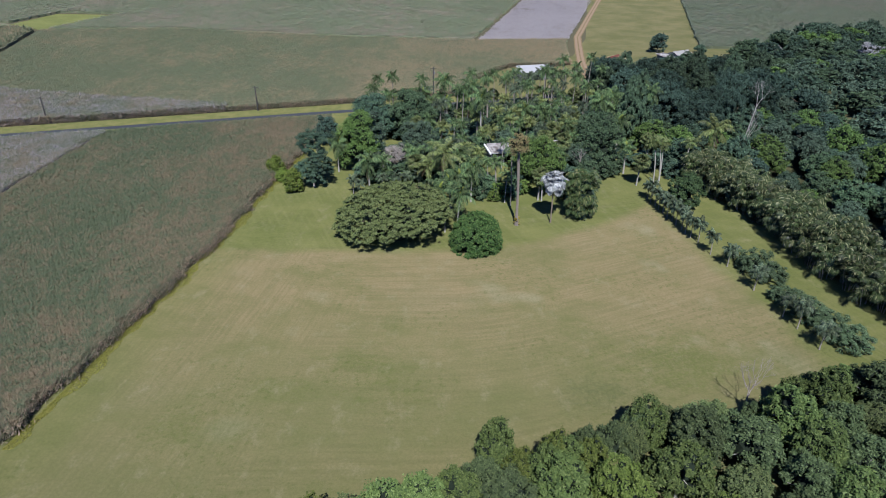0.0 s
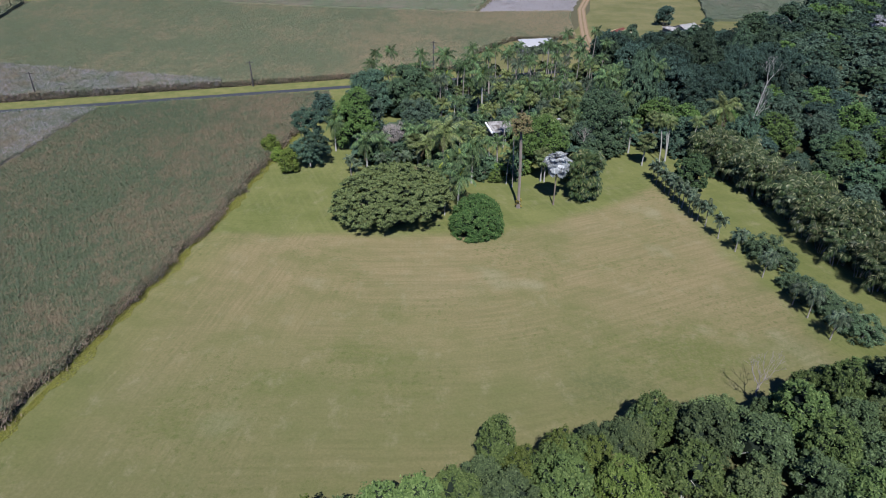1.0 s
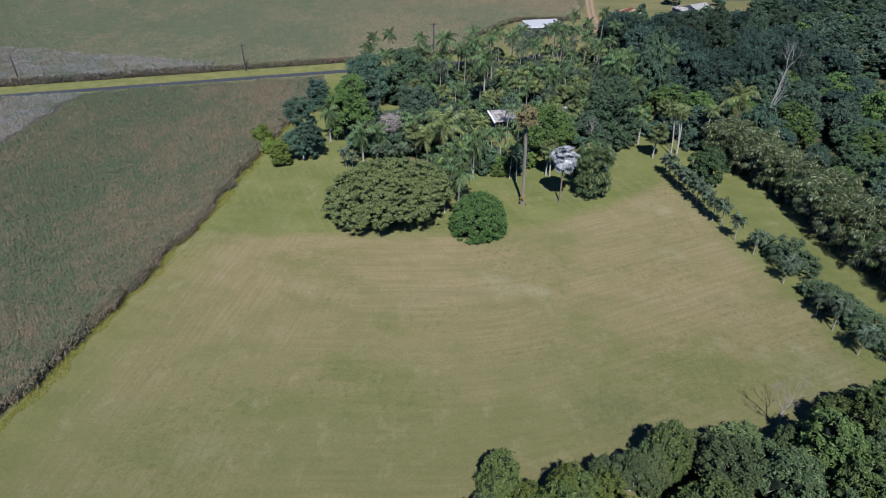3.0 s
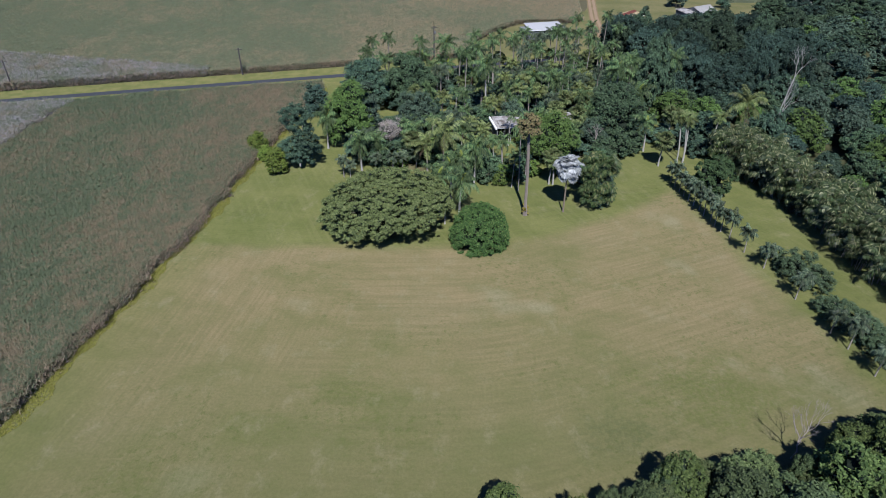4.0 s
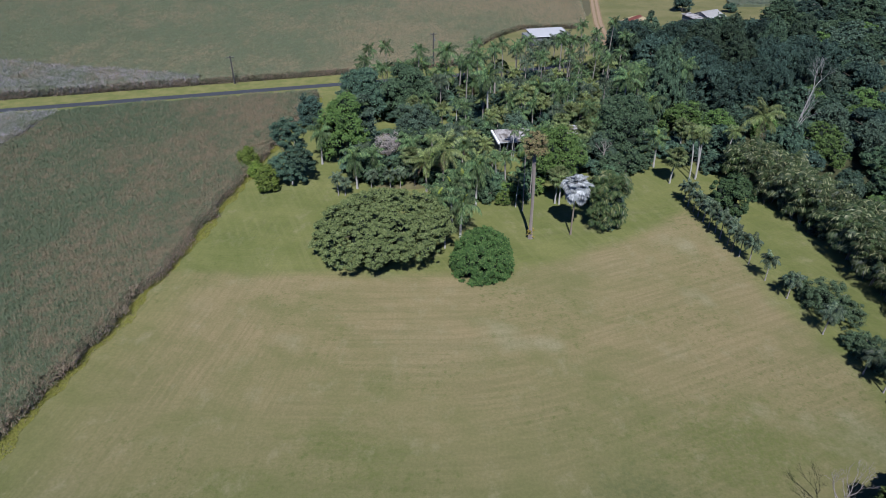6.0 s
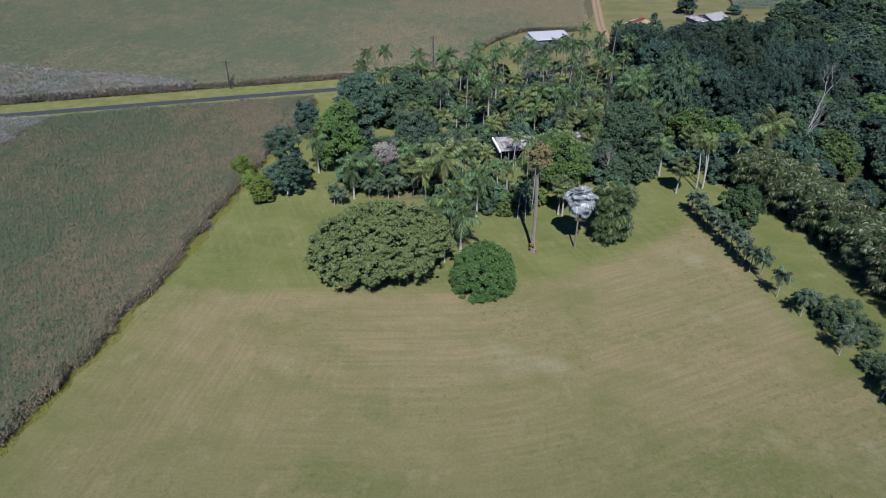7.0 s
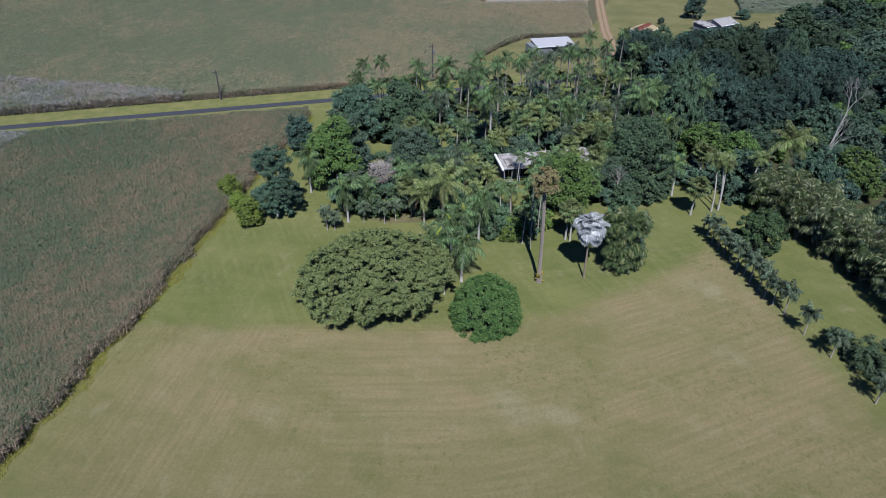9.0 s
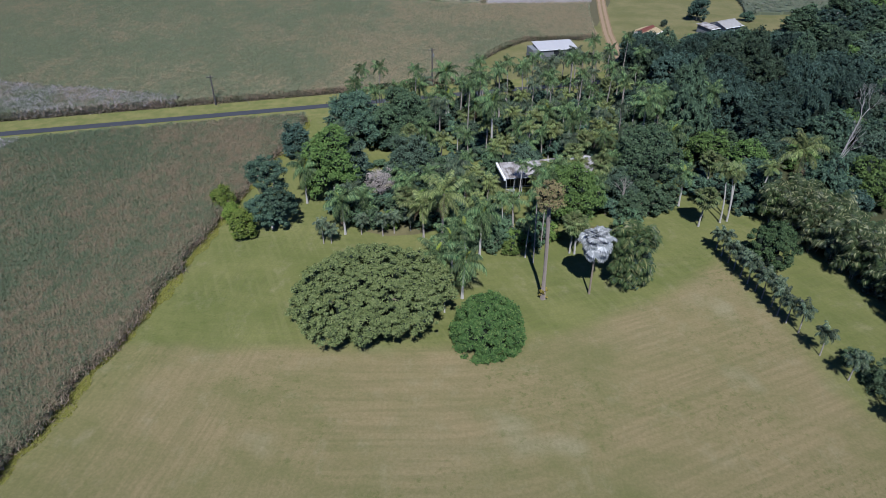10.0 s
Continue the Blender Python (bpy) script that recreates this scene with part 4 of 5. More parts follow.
SLIM = [(2.4, 118.6, 3.6), (17.6, 132.4, 13.5), (17.4, 155.7, 7.2), (16.4, 134.0, 8.0), (19.5, 137.0, 12.0), (13.0, 142.0, 8.0), (7.5, 144.0, 7.0), (28.0, 192.0, 11), (34.0, 202.0, 10.0), (38.0, 208.0, 11.5), (43.0, 212.0, 10.5),
        (24.0, 205.0, 11), (18.5, 203.0, 12), (15.0, 199.0, 11), (47.0, 217.0, 11.5), (21.0, 176.0, 9.5), (36.5, 187.0, 10.0), (41.0, 195.0, 9.0), (-12.0, 146.0, 5.5), (-2.5, 146.0, 6.2), (1.5, 147.5, 7.0), (22.3, 153.0, 8.5)]
for k, (x, y, h) in enumerate(SLIM):
    stand("slim_palm", x, y, h, 67 * k, 1.1 if y > 170 else 0.95)
lat = fan_palm("fan_palm", "green fan palm with a round head", "fan palms", 54, 6.2, 1.1, 1.15, 34, FROND_FAN, BARK_PALE, 0.13, 0.4, at=put(50.2, 144.8, 0, 1.2, 1.05))
for x, y, s, turn in [(24.4, 135.5, 1.0, 30), (25.2, 135.2, 0.9, 150), (33.0, 172.0, 0.95, 200), (37.0, 170.5, 0.9, 20), (30.0, 168.0, 0.8, 90), (40.0, 182.0, 1.1, 10), (57.0, 160.5, 1.0, 200)]:
    copy_thing(lat, put(x, y, turn, 0.95, s))
trip = palm("feather_palm", "tall palm with a pale leaning trunk and a bushy head", "leaning palms", 55, 10.3, 2.7, 18, FROND_YELLOW, BARK_PALE, 0.16, 1.3, 0.65, 0.6, LIFTS, 22, 0.13, 1.9, at=put(54.8, 146.3, 100), fold=0.9)
for x, y, s, turn in [(56.3, 146.8, 0.98, 150), (56.7, 147.6, 0.9, 60), (64.0, 152.0, 0.8, 0)]:
    copy_thing(trip, put(x, y, turn, 1.0, s))

# small palms in a row along the lawn
small = palm("young_palm", "small blue-green palm with a pale trunk in a row", "row of small palms", 56, 3.5, 2.15, 18, FROND_BLUE, BARK_GREY, 0.10, 0.2, 0.50, 0.4, (76, 54, 32, 10, -14), 20, 0.14, 2.0, at=put(61.1, 78.2), fold=0.8)
ROW = [(60.4, 83.7), (59.6, 87.2), (58.2, 95.5), (56.9, 104.2), (55.6, 109.1), (54.6, 114.0), (54.0, 116.3)]
ROW += [(53.6 - 0.160 * 2.05 * k, 118.2 + 2.05 * k) for k in range(10)]
_r = random.Random(9)
for x, y in ROW:
    s = _r.uniform(0.85, 1.05)
    copy_thing(small, put(x + _r.uniform(-0.2, 0.2), y, _r.uniform(0, 360), s, s * _r.uniform(1.0, 1.2)))
for x, y in [(-19.5, 138.4), (-18.1, 138.5), (-9.0, 141.0), (-7.0, 142.0), (-13.0, 141.5), (-4.0, 143.0)]:
    copy_thing(small, put(x, y, _r.uniform(0, 360), 0.9, _r.uniform(0.75, 1.0)))

# ---- named trees of the garden ----
dark = thing("garden_tree", "dark fine-leaved tree with pale limbs by the cane field", "tree", "garden trees", at=put(-29.9, 143.6))
child("trunk", wood_mesh("trunk", 61, 12.5, 0.24, 3.4, 6, BARK_PALE), dark)
for k, (at, size, clumps) in enumerate([((0.1, 0.5, 11.0), (3.3, 3.1, 3.4), 64), ((2.3, -0.4, 6.0), (2.6, 2.6, 3.4), 52), ((-1.7, -0.6, 4.4), (2.6, 2.4, 3.2), 46), ((0.8, -1.2, 2.8), (2.4, 2.0, 2.2), 30), ((0.9, 0.2, 8.4), (2.2, 2.2, 2.6), 30)]):
    child("crown", crown_mesh("crown", 161 + k, size, clumps, 120, 0.20, LEAF_DARK, -0.6, 0.21, 0.7, inner=0.4, uneven=0.5, core=0.2), dark, at=Matrix.Translation(at))
LEAF_LIME = leaf_material("leaf_lime", (0.092, 0.152, 0.026), (0.165, 0.232, 0.042), (0.250, 0.305, 0.078))
gold = broadleaf("light_shrub", "light lime-green leafy shrub beside the cane", "shrub", "lime-green shrubs", 62, 5.6, 3.6, LEAF_LIME, BARK, 30, 90, 0.30, -0.7, 0.05, at=put(-34.2, 140.4))
copy_thing(gold, put(-41.0, 150.7, 80, 0.95, 0.9))
copy_thing(gold, put(-38.5, 147.0, 140, 0.7, 0.6))
broadleaf("garden_tree", "tall bright green broad-leaved tree", "tree", "garden trees", 63, 16.5, 9.0, LEAF_BRIGHT, BARK_PALE, 110, 100, 0.32, -0.6, 0.10, puff=0.19, lobes=(13, 0.64, 0.38), inner=0.55, at=put(-19.8, 155.2))
broadleaf("garden_tree", "small dark round tree at the cane corner", "tree", "garden trees", 64, 8.4, 6.2, LEAF_DEEP, BARK, 40, 80, 0.28, -0.5, 0.1, puff=0.28, at=put(-31.5, 175.8))
broadleaf("garden_tree", "large domed green shade tree", "tree", "garden trees", 65, 15.0, 13.6, LEAF_MID, BARK, 150, 100, 0.32, -0.35, 0.10, puff=0.14, lobes=(15, 0.70, 0.30), inner=0.6, at=put(-7.6, 180.5))
broadleaf("garden_tree", "large domed dark green shade tree", "tree", "garden trees", 66, 13.6, 13.0, LEAF_DARK, BARK, 140, 100, 0.32, -0.35, 0.10, puff=0.14, lobes=(15, 0.70, 0.30), inner=0.6, at=put(-18.7, 183.0))
broadleaf("pine_tree", "narrow dark conifer with grey-green needles", "tree", "garden trees", 67, 15.5, 4.6, LEAF_GREY, BARK, 46, 60, 0.26, -0.9, 0.05, 0.5, 0.3, at=put(-15.8, 155.5))
broadleaf("garden_tree", "dark grey-green spreading tree", "tree", "garden trees", 68, 11.2, 10.0, LEAF_GREY, BARK, 90, 90, 0.24, -0.3, 0.2, puff=0.18, lobes=(12, 0.66, 0.36), inner=0.5, at=put(-4.7, 161.0))
broadleaf("garden_tree", "large green tree at the edge of the garden", "tree", "garden trees", 69, 15.6, 11.0, LEAF_MID, BARK, 120, 90, 0.32, -0.55, 0.08, puff=0.175, lobes=(13, 0.64, 0.37), inner=0.6, at=put(42.2, 158.6))
broadleaf("garden_tree", "green leafy tree in front of the house", "tree", "garden trees", 70, 12.2, 11.4, LEAF_BRIGHT, BARK, 120, 100, 0.28, -0.45, 0.12, puff=0.165, lobes=(13, 0.66, 0.35), inner=0.6, at=put(25.6, 146.5))
broadleaf("garden_tree", "round deep green tree by the palm row", "tree", "garden trees", 71, 8.6, 7.4, LEAF_ROW, BARK, 110, 100, 0.24, -0.7, 0.03, puff=0.14, at=put(57.4, 131.8), lobes=(13, 0.66, 0.36), inner=0.6)
mauve = thing("bare_shrub", "leafless mauve-grey shrub in the garden", "shrub", at=put(-10.6, 154.0))
child("trunk", wood_mesh("trunk", 72, 6.0, 0.14, 2.4, 8, TWIG_GREY), mauve)
child("crown", crown_mesh("crown", 72, (2.6, 2.6, 3.2), 60, 60, 0.05, TWIGS, -0.6, 0.30, 1.0, 9.0, inner=0.05, uneven=0.7), mauve, "dense fine bare twigs", Matrix.Translation((0, 0, 4.6)))
bare_tree("dead_tree", "bleached dead tree standing over the wood", "tree", 73, 20.5, 0.14, 0.75, 5, DEAD_WOOD, pose(80.6, 158.0, 0, 0, -1.5, 150), 0.80, 0.55)
bare_tree("dead_tree", "slim bleached dead trunk leaning over the wood", "tree", 78, 11.5, 0.13, 0.4, 3, DEAD_WOOD, pose(79.8, 160.5, 0, 0, 14, 0), 0.8)
bare_tree("dead_tree", "leafless grey tree beside the garden palms", "tree", 74, 9.0, 0.16, 0.6, 4, TWIG_GREY, put(36.5, 150.0, 40))
bare_tree("dead_tree", "leafless grey tree with fine twigs at the edge of the lawn", "tree", 75, 8.8, 0.13, 0.46, 6, TWIG_GREY, put(43.4, 64.4, 190), 0.28)
LOW = [(10.5, 136.2, 1.0), (14.1, 135.2, 0.75), (8.0, 137.5, 0.9), (12.5, 138.5, 1.15), (16.0, 139.0, 0.9), (-8.0, 144.5, 0.9), (-11.5, 144.0, 0.8), (-3.0, 145.0, 1.0), (-14.5, 145.0, 1.1), (21.5, 140.0, 0.9),
       (38.0, 147.5, 1.2), (42.0, 149.5, 1.3), (45.5, 151.5, 1.2), (34.5, 138.0, 1.0), (36.0, 142.0, 1.1), (1.0, 143.5, 1.1), (5.0, 141.5, 1.0), (27.5, 139.5, 0.8), (31.0, 136.0, 1.0), (-16.5, 147.0, 1.3), (-6.0, 147.5, 1.35), (-1.0, 148.5, 1.4), (3.0, 146.5, 1.2), (8.5, 141.0, 1.2), (-12.5, 148.0, 1.1)]
low_a = broadleaf("garden_shrub", "leafy green garden shrub at the grove's edge", "shrub", "garden shrubs", 81, 4.4, 4.2, LEAF_MID, BARK, 24, 70, 0.26, -0.6, 0.03, puff=0.3, at=put(18.5, 138.0))
low_b = broadleaf("garden_shrub", "yellow-green garden shrub with broad leaves", "shrub", "garden shrubs", 82, 3.8, 4.0, LEAF_LIGHT, BARK, 14, 50, 0.40, -0.6, 0.03, at=put(15.0, 137.0))
for k, (x, y, s) in enumerate(LOW):
    copy_thing(low_b if k % 4 == 1 else low_a, put(x, y, 50 * k, s))


# ---- filling of the grove and the woods ----
def scatter(poly, spacing, seed, keep_off=(), tries=6000):
    """Even random places inside an outline."""
    rng = random.Random(seed)
    xs, ys = [p[0] for p in poly], [p[1] for p in poly]
    got = []
    for _ in range(tries):
        x, y = rng.uniform(min(xs), max(xs)), rng.uniform(min(ys), max(ys))
        if not inside(poly, np.array([x]), np.array([y]))[0]:
            continue
        if any((x - a) ** 2 + (y - b) ** 2 < spacing ** 2 for a, b in got) or any((x - a) ** 2 + (y - b) ** 2 < r * r for a, b, r in keep_off):
            continue
        got.append((x, y))
    return got


HOUSE_GAP = [(-10.6, 154.6, 4.5), (-10.5, 148.5, 3), (-13.5, 176, 5), (18, 160, 9), (28, 165, 9), (14, 150, 6), (-12.5, 171, 5.5), (16.5, 146, 4), (2, 205, 5), (38, 222, 6)]
NAMED = [(x, y, 4.5) for x, y in [(-29.9, 143.6), (-20.6, 153.4), (-7.6, 180.5), (-18.7, 183), (-15.8, 155.5), (-4.7, 161), (42.2, 158.6), (25.6, 146.5), (12.5, 171.8)]]
grove_line = [(-20, 149), (-23, 165), (-24, 182), (-21, 197), (0, 205), (40, 217), (56, 224), (56, 195), (51, 172), (45, 156), (32, 148), (12, 141), (-12, 146)]
fill = [broadleaf("garden_tree", lab, "tree", "grove trees", 90 + k, 10.0, 8.0, m, BARK, 81, 70, lf * 0.9, -0.5, 0.10, puff=0.19, lobes=(9, 0.60, 0.40), inner=0.6) for k, (lab, m, lf) in enumerate([
    ("dark green tree in the palm grove", LEAF_DARK, 0.38), ("green leafy tree in the palm grove", LEAF_MID, 0.36), ("grey-green tree in the palm grove", LEAF_GREY, 0.32), ("deep green tree in the palm grove", LEAF_DEEP, 0.36)])]
spots = scatter(grove_line, 6.8, 5, HOUSE_GAP + NAMED + [(36.5, 176, 4)])
_r = random.Random(12)
first = set()
for k, (x, y) in enumerate(spots):
    s = _r.uniform(0.55, 0.85)
    i = _r.choice((0, 0, 1, 2, 2, 3))
    if i in first:
        copy_thing(fill[i], put(x, y, _r.uniform(0, 360), s, s * _r.uniform(0.75, 1.05)))
    else:
        fill[i].matrix_basis = put(x, y, 0, s)
        first.add(i)
KINDS["grove_palm"] = ((6.0, 9.0, 12.0), lambda h, m: palm("grove_palm", "feather palm with a grey trunk in the grove", "palms of the grove", 57 + int(h), h, 3.1, 17, FROND_GREEN, BARK_GREY, 0.16, 0.5, 0.66, 0.6, LIFTS, 22, 0.13, 2.0, at=m, fold=0.9))
KINDS["grey_palm"] = ((7.0, 11.0), lambda h, m: palm("grove_palm", "grey-green feather palm with hanging leaves in the grove", "palms of the grove", 58 + int(h), h, 3.3, 17, FROND_BLUE, BARK_GREY, 0.15, 0.4, 0.75, 0.5, LIFTS, 22, 0.13, 2.3, at=m, fold=1.2))
KINDS["golden_palm"] = ((5.0, 7.5), lambda h, m: palm("golden_palm", "bushy yellow-green palm in the grove", "yellow-green palms", 59 + int(h), h, 2.7, 20, FROND_GOLD, BARK_GREY, 0.13, 0.5, 0.6, 0.4, (80, 60, 42, 24, 4), 20, 0.14, 1.7, at=m, fold=0.6))
for x, y, h in [(36.0, 175.0, 5.0), (38.4, 176.2, 5.6), (34.2, 176.4, 4.6), (37.0, 178.4, 6.0), (40.2, 174.6, 4.4), (21.0, 174.4, 7.2), (14.0, 168.6, 5.6), (25.9, 175.0, 6.8), (32.6, 200.0, 6.6), (20.5, 191.0, 9.0), (10.5, 151.0, 5.6), (7.5, 152.5, 5.0), (12.6, 148.0, 4.2), (23.0, 156.0, 5.6), (25.4, 157.0, 5.0), (21.2, 154.0, 4.6), (24.0, 157.4, 6.4), (26.8, 158.2, 5.8), (29.8, 158.6, 6.6)]:
    stand("golden_palm", x, y, h, 53 * x)
for x, y in scatter(grove_line, 4.7, 8, HOUSE_GAP + [(-7.6, 180.5, 7), (-18.7, 183, 7), (42.2, 158.6, 5), (-20.6, 153.4, 5), (-12, 165, 9), (36.5, 176, 5)]):
    k = _r.random()
    h = _r.uniform(7.5, 12.5) if y > 180 else _r.uniform(5.0, 8.5)
    if k < 0.38:
        stand("grove_palm", x, y, h, _r.uniform(0, 360), _r.uniform(0.85, 1.1))
    elif k < 0.60:
        stand("grey_palm", x, y, h, _r.uniform(0, 360), _r.uniform(0.85, 1.1))
    elif k < 0.73:
        stand("golden_palm", x, y, min(h, 8.0), _r.uniform(0, 360))
    elif k < 0.86:
        copy_thing(lat, put(x, y, _r.uniform(0, 360), 0.95, _r.uniform(0.8, 1.3)))
    elif y > 175:
        stand("slim_palm", x, y, h + 1.0, _r.uniform(0, 360), 1.15)
# the dark undergrowth between the palms
under = [broadleaf("undergrowth_shrub", lab, "shrub", "undergrowth of the grove", 190 + k, 3.6, 4.4, m, BARK, 26, 50, 0.34, -0.5, 0.02, puff=0.2, lobes=(6, 0.64, 0.36)) for k, (lab, m) in enumerate([
    ("dark green undergrowth shrub beneath the palms", LEAF_DEEP), ("green undergrowth shrub beneath the palms", LEAF_DARK), ("broad-leaved green shrub beneath the palms", LEAF_MID)])]
GLADES = [(-14.5, 179, 4.5), (15.0, 145.5, 3.8), (16.5, 178, 3.0), (30.2, 149.0, 3.0), (17.5, 154.5, 4.5), (16, 151, 3.5), (18, 160, 5.5), (27, 165, 8.0), (32, 166, 5.0), (2, 205, 4)]
for k, (x, y) in enumerate(scatter(grove_line, 3.9, 15, GLADES)):
    m = put(x, y, _r.uniform(0, 360), _r.uniform(0.75, 1.15), _r.uniform(0.6, 1.15))
    if k < 3:
        under[k].matrix_basis = m
    else:
        copy_thing(under[_r.choice((0, 0, 1, 1, 2))], m)
for x, y in scatter([(50, 158), (58, 152), (66, 148), (68, 170), (52, 172)], 3.4, 19):
    copy_thing(under[_r.choice((0, 0, 1))], put(x, y, _r.uniform(0, 360), _r.uniform(0.8, 1.2), _r.uniform(0.7, 1.2)))
# the dense dark palms that half hide the shed
for x, y, h in [(30.5, 214.0, 11.0), (33.0, 219.0, 9.5), (36.0, 222.5, 10.5), (39.0, 219.5, 12.0), (41.0, 224.0, 9.0), (44.5, 221.5, 10.0), (27.5, 210.0, 10.0), (49.5, 224.0, 10.0), (23.5, 212.0, 9.0), (12.0, 204.0, 9.0), (6.5, 203.0, 8.4)]:
    stand("grey_palm", x, y, h + 1.3, 71 * x, 1.1)

for x, y, s, sz, i in [(28.5, 156.5, 0.95, 0.86, 1), (33.5, 158.5, 0.8, 0.8, 0), (11.0, 154.5, 0.5, 0.55, 1), (37.0, 166.0, 0.8, 0.8, 3), (-15.0, 150.5, 0.55, 0.6, 0), (-5.5, 151.5, 0.65, 0.75, 2), (-0.5, 153.0, 0.7, 0.8, 1), (4.0, 151.0, 0.6, 0.75, 0), (8.0, 158.0, 0.7, 0.8, 3), (2.0, 163.0, 0.8, 0.8, 1)]:
    copy_thing(fill[i], put(x, y, 70 * i, s, sz))
stand("grove_palm", 20.2, 153.5, 7.6, 0, 0.8)
stand("grove_palm", 24.5, 155.0, 8.4, 50, 0.8)
stand("grey_palm", 30.0, 172.0, 6.4, 90)

# the wood past the grass strip
WOOD = [(62, 152), (66.5, 141), (70.5, 132), (73, 118), (74.5, 103), (80, 84), (84, 66), (150, 60), (230, 150), (262, 322), (208, 352), (128, 286), (96, 272), (70, 245), (57, 228), (57, 200), (60, 172)]
wood_kinds = [broadleaf("forest_tree", lab, "tree", "trees of the wood", 110 + k, 12.0, 10.4, m, BARK, 72, 58, lf * 1.12, -0.45, 0.12, puff=0.20, lobes=(9, 0.60, 0.40), inner=0.6) for k, (lab, m, lf) in enumerate([
    ("dark green forest tree with a dense crown", LEAF_DARK, 0.40), ("deep blue-green forest tree with a dense crown", LEAF_DEEP, 0.40), ("mid-green forest tree with a billowing crown", LEAF_MID, 0.38),
    ("grey-green forest tree with fine foliage", LEAF_GREY, 0.34), ("dark forest tree with a ragged crown", LEAF_DARK, 0.36), ("fresh green forest tree with a loose crown", LEAF_FRESH, 0.36)])]
mango = broadleaf("mango_tree", "huge dark green mango tree with a dense domed crown", "tree", "dark trees of the wood", 117, 15.0, 15.0, LEAF_DEEP, BARK, 130, 90, 0.40, -0.4, 0.08, puff=0.135, at=put(66.0, 212.0), lobes=(13, 0.66, 0.34), inner=0.6)
mango_b = broadleaf("mango_tree", "tall green mango tree with a billowing crown", "tree", "dark trees of the wood", 118, 15.0, 14.0, LEAF_MANGO, BARK, 120, 90, 0.40, -0.4, 0.08, puff=0.14, lobes=(12, 0.66, 0.34), inner=0.6, at=put(80.0, 222.0, 0, 0.95, 1.08))
DARK_PART = [(58, 172), (57, 190), (74, 178), (100, 190), (118, 215), (112, 262), (92, 262), (70, 240), (58, 226)]
for x, y in scatter(DARK_PART, 9.0, 33, [(66, 212, 9), (80, 222, 9), (64, 185.5, 5)], 3000):
    s = _r.uniform(0.62, 0.98)
    copy_thing(_r.choice((mango, mango, mango_b)), put(x, y, _r.uniform(0, 360), s, _r.uniform(0.80, 1.14) if y < 222 else _r.uniform(0.88, 1.0) * (3 + 0.246 * (283 - y)) / 15))
first = set()
near_wood = [p for p in scatter(WOOD, 6.3, 31, [(131.8, 193, 12), (72.5, 155.5, 5.5), (80.5, 157, 3), (60, 150, 4), (72, 150, 4)], 9000) if not inside(DARK_PART, np.array([p[0]]), np.array([p[1]]))[0]]
far_spots = []
for k, (x, y) in enumerate(near_wood):
    i = _r.choice((0, 2, 4, 3, 5, 2, 1, 3, 2) if x > 84 else (0, 1, 4, 3, 0, 2, 5, 4))
    if (x > 125 or y > 225) and k % 7 > 5:
        continue
    far = x > 125 or y > 225
    s = _r.uniform(0.75, 1.1) * (0.95 if far else 0.92)
    if x < 88 and 95 < y < 150:
        s *= 0.76
    m = put(x, y, _r.uniform(0, 360), s, s * _r.uniform(0.8, 1.1) * (0.82 if far else 1.0))
    if far:
        if y > 232 and x < 130:
            m = m @ Matrix.Diagonal((1, 1, min(1.0, (2.0 + 0.235 * (284 - y)) / (12.4 * m[2][2])), 1)) if y < 284 else None
        if m:
            far_spots.append((i, m))
    elif i in first:
        copy_thing(wood_kinds[i], m)
    else:
        wood_kinds[i].matrix_basis = m
        first.add(i)

# the wood that runs on behind, too far off to tell tree from tree
far_wood = thing("far_wood", "dense far wood of dark and mid-green tree crowns", "wood", kind="stuff")
for i, mat in enumerate((LEAF_DARK, LEAF_DEEP, LEAF_MID, LEAF_GREY, LEAF_DARK, LEAF_FRESH)):
    me = crown_mesh("crowns", 210 + i, (5.2, 5.2, 8.0), 45, 28, 0.66, mat, -0.6, 0.20, 0.8, inner=0.6, lobes=(9, 0.60, 0.40))
    v = np.empty(len(me.vertices) * 3)
    me.vertices.foreach_get("co", v)
    v = v.reshape(-1, 3)
    f, slot = [tuple(p.vertices) for p in me.polygons], [p.material_index for p in me.polygons]
    bpy.data.meshes.remove(me)
    vs, fs, kinds = [], [], []
    for n, (j, m) in enumerate(q for q in far_spots if q[0] == i):
        a = np.array(m @ Matrix.Translation((0, 0, 4.4)))
        vs.append(v @ a[:3, :3].T + a[:3, 3])
        fs += [tuple(c + n * len(v) for c in q) for q in f]
        kinds += slot
    if vs:
        me = mesh_of("crowns", np.concatenate(vs), fs, mat)
        # inner lumps again take the painted shade of the gaps
        me.materials.append(CROWN_SHADE)
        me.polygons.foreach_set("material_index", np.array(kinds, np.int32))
        child("crowns", me, far_wood)

for x, y, s, sz, i in [(79.0, 156.0, 0.5, 0.92, 2), (81.8, 156.6, 0.45, 0.86, 0), (77.4, 153.5, 0.68, 1.04, 0), (80.5, 152.0, 0.7, 0.95, 4), (84.0, 153.5, 0.75, 0.85, 2), (146, 291, 0.7, 0.6, 0), (152, 290, 0.75, 0.62, 2), (158, 292, 0.7, 0.6, 3), (163, 298, 0.7, 0.6, 0)]:
    copy_thing(wood_kinds[i], put(x, y, 65 * x, s, sz))

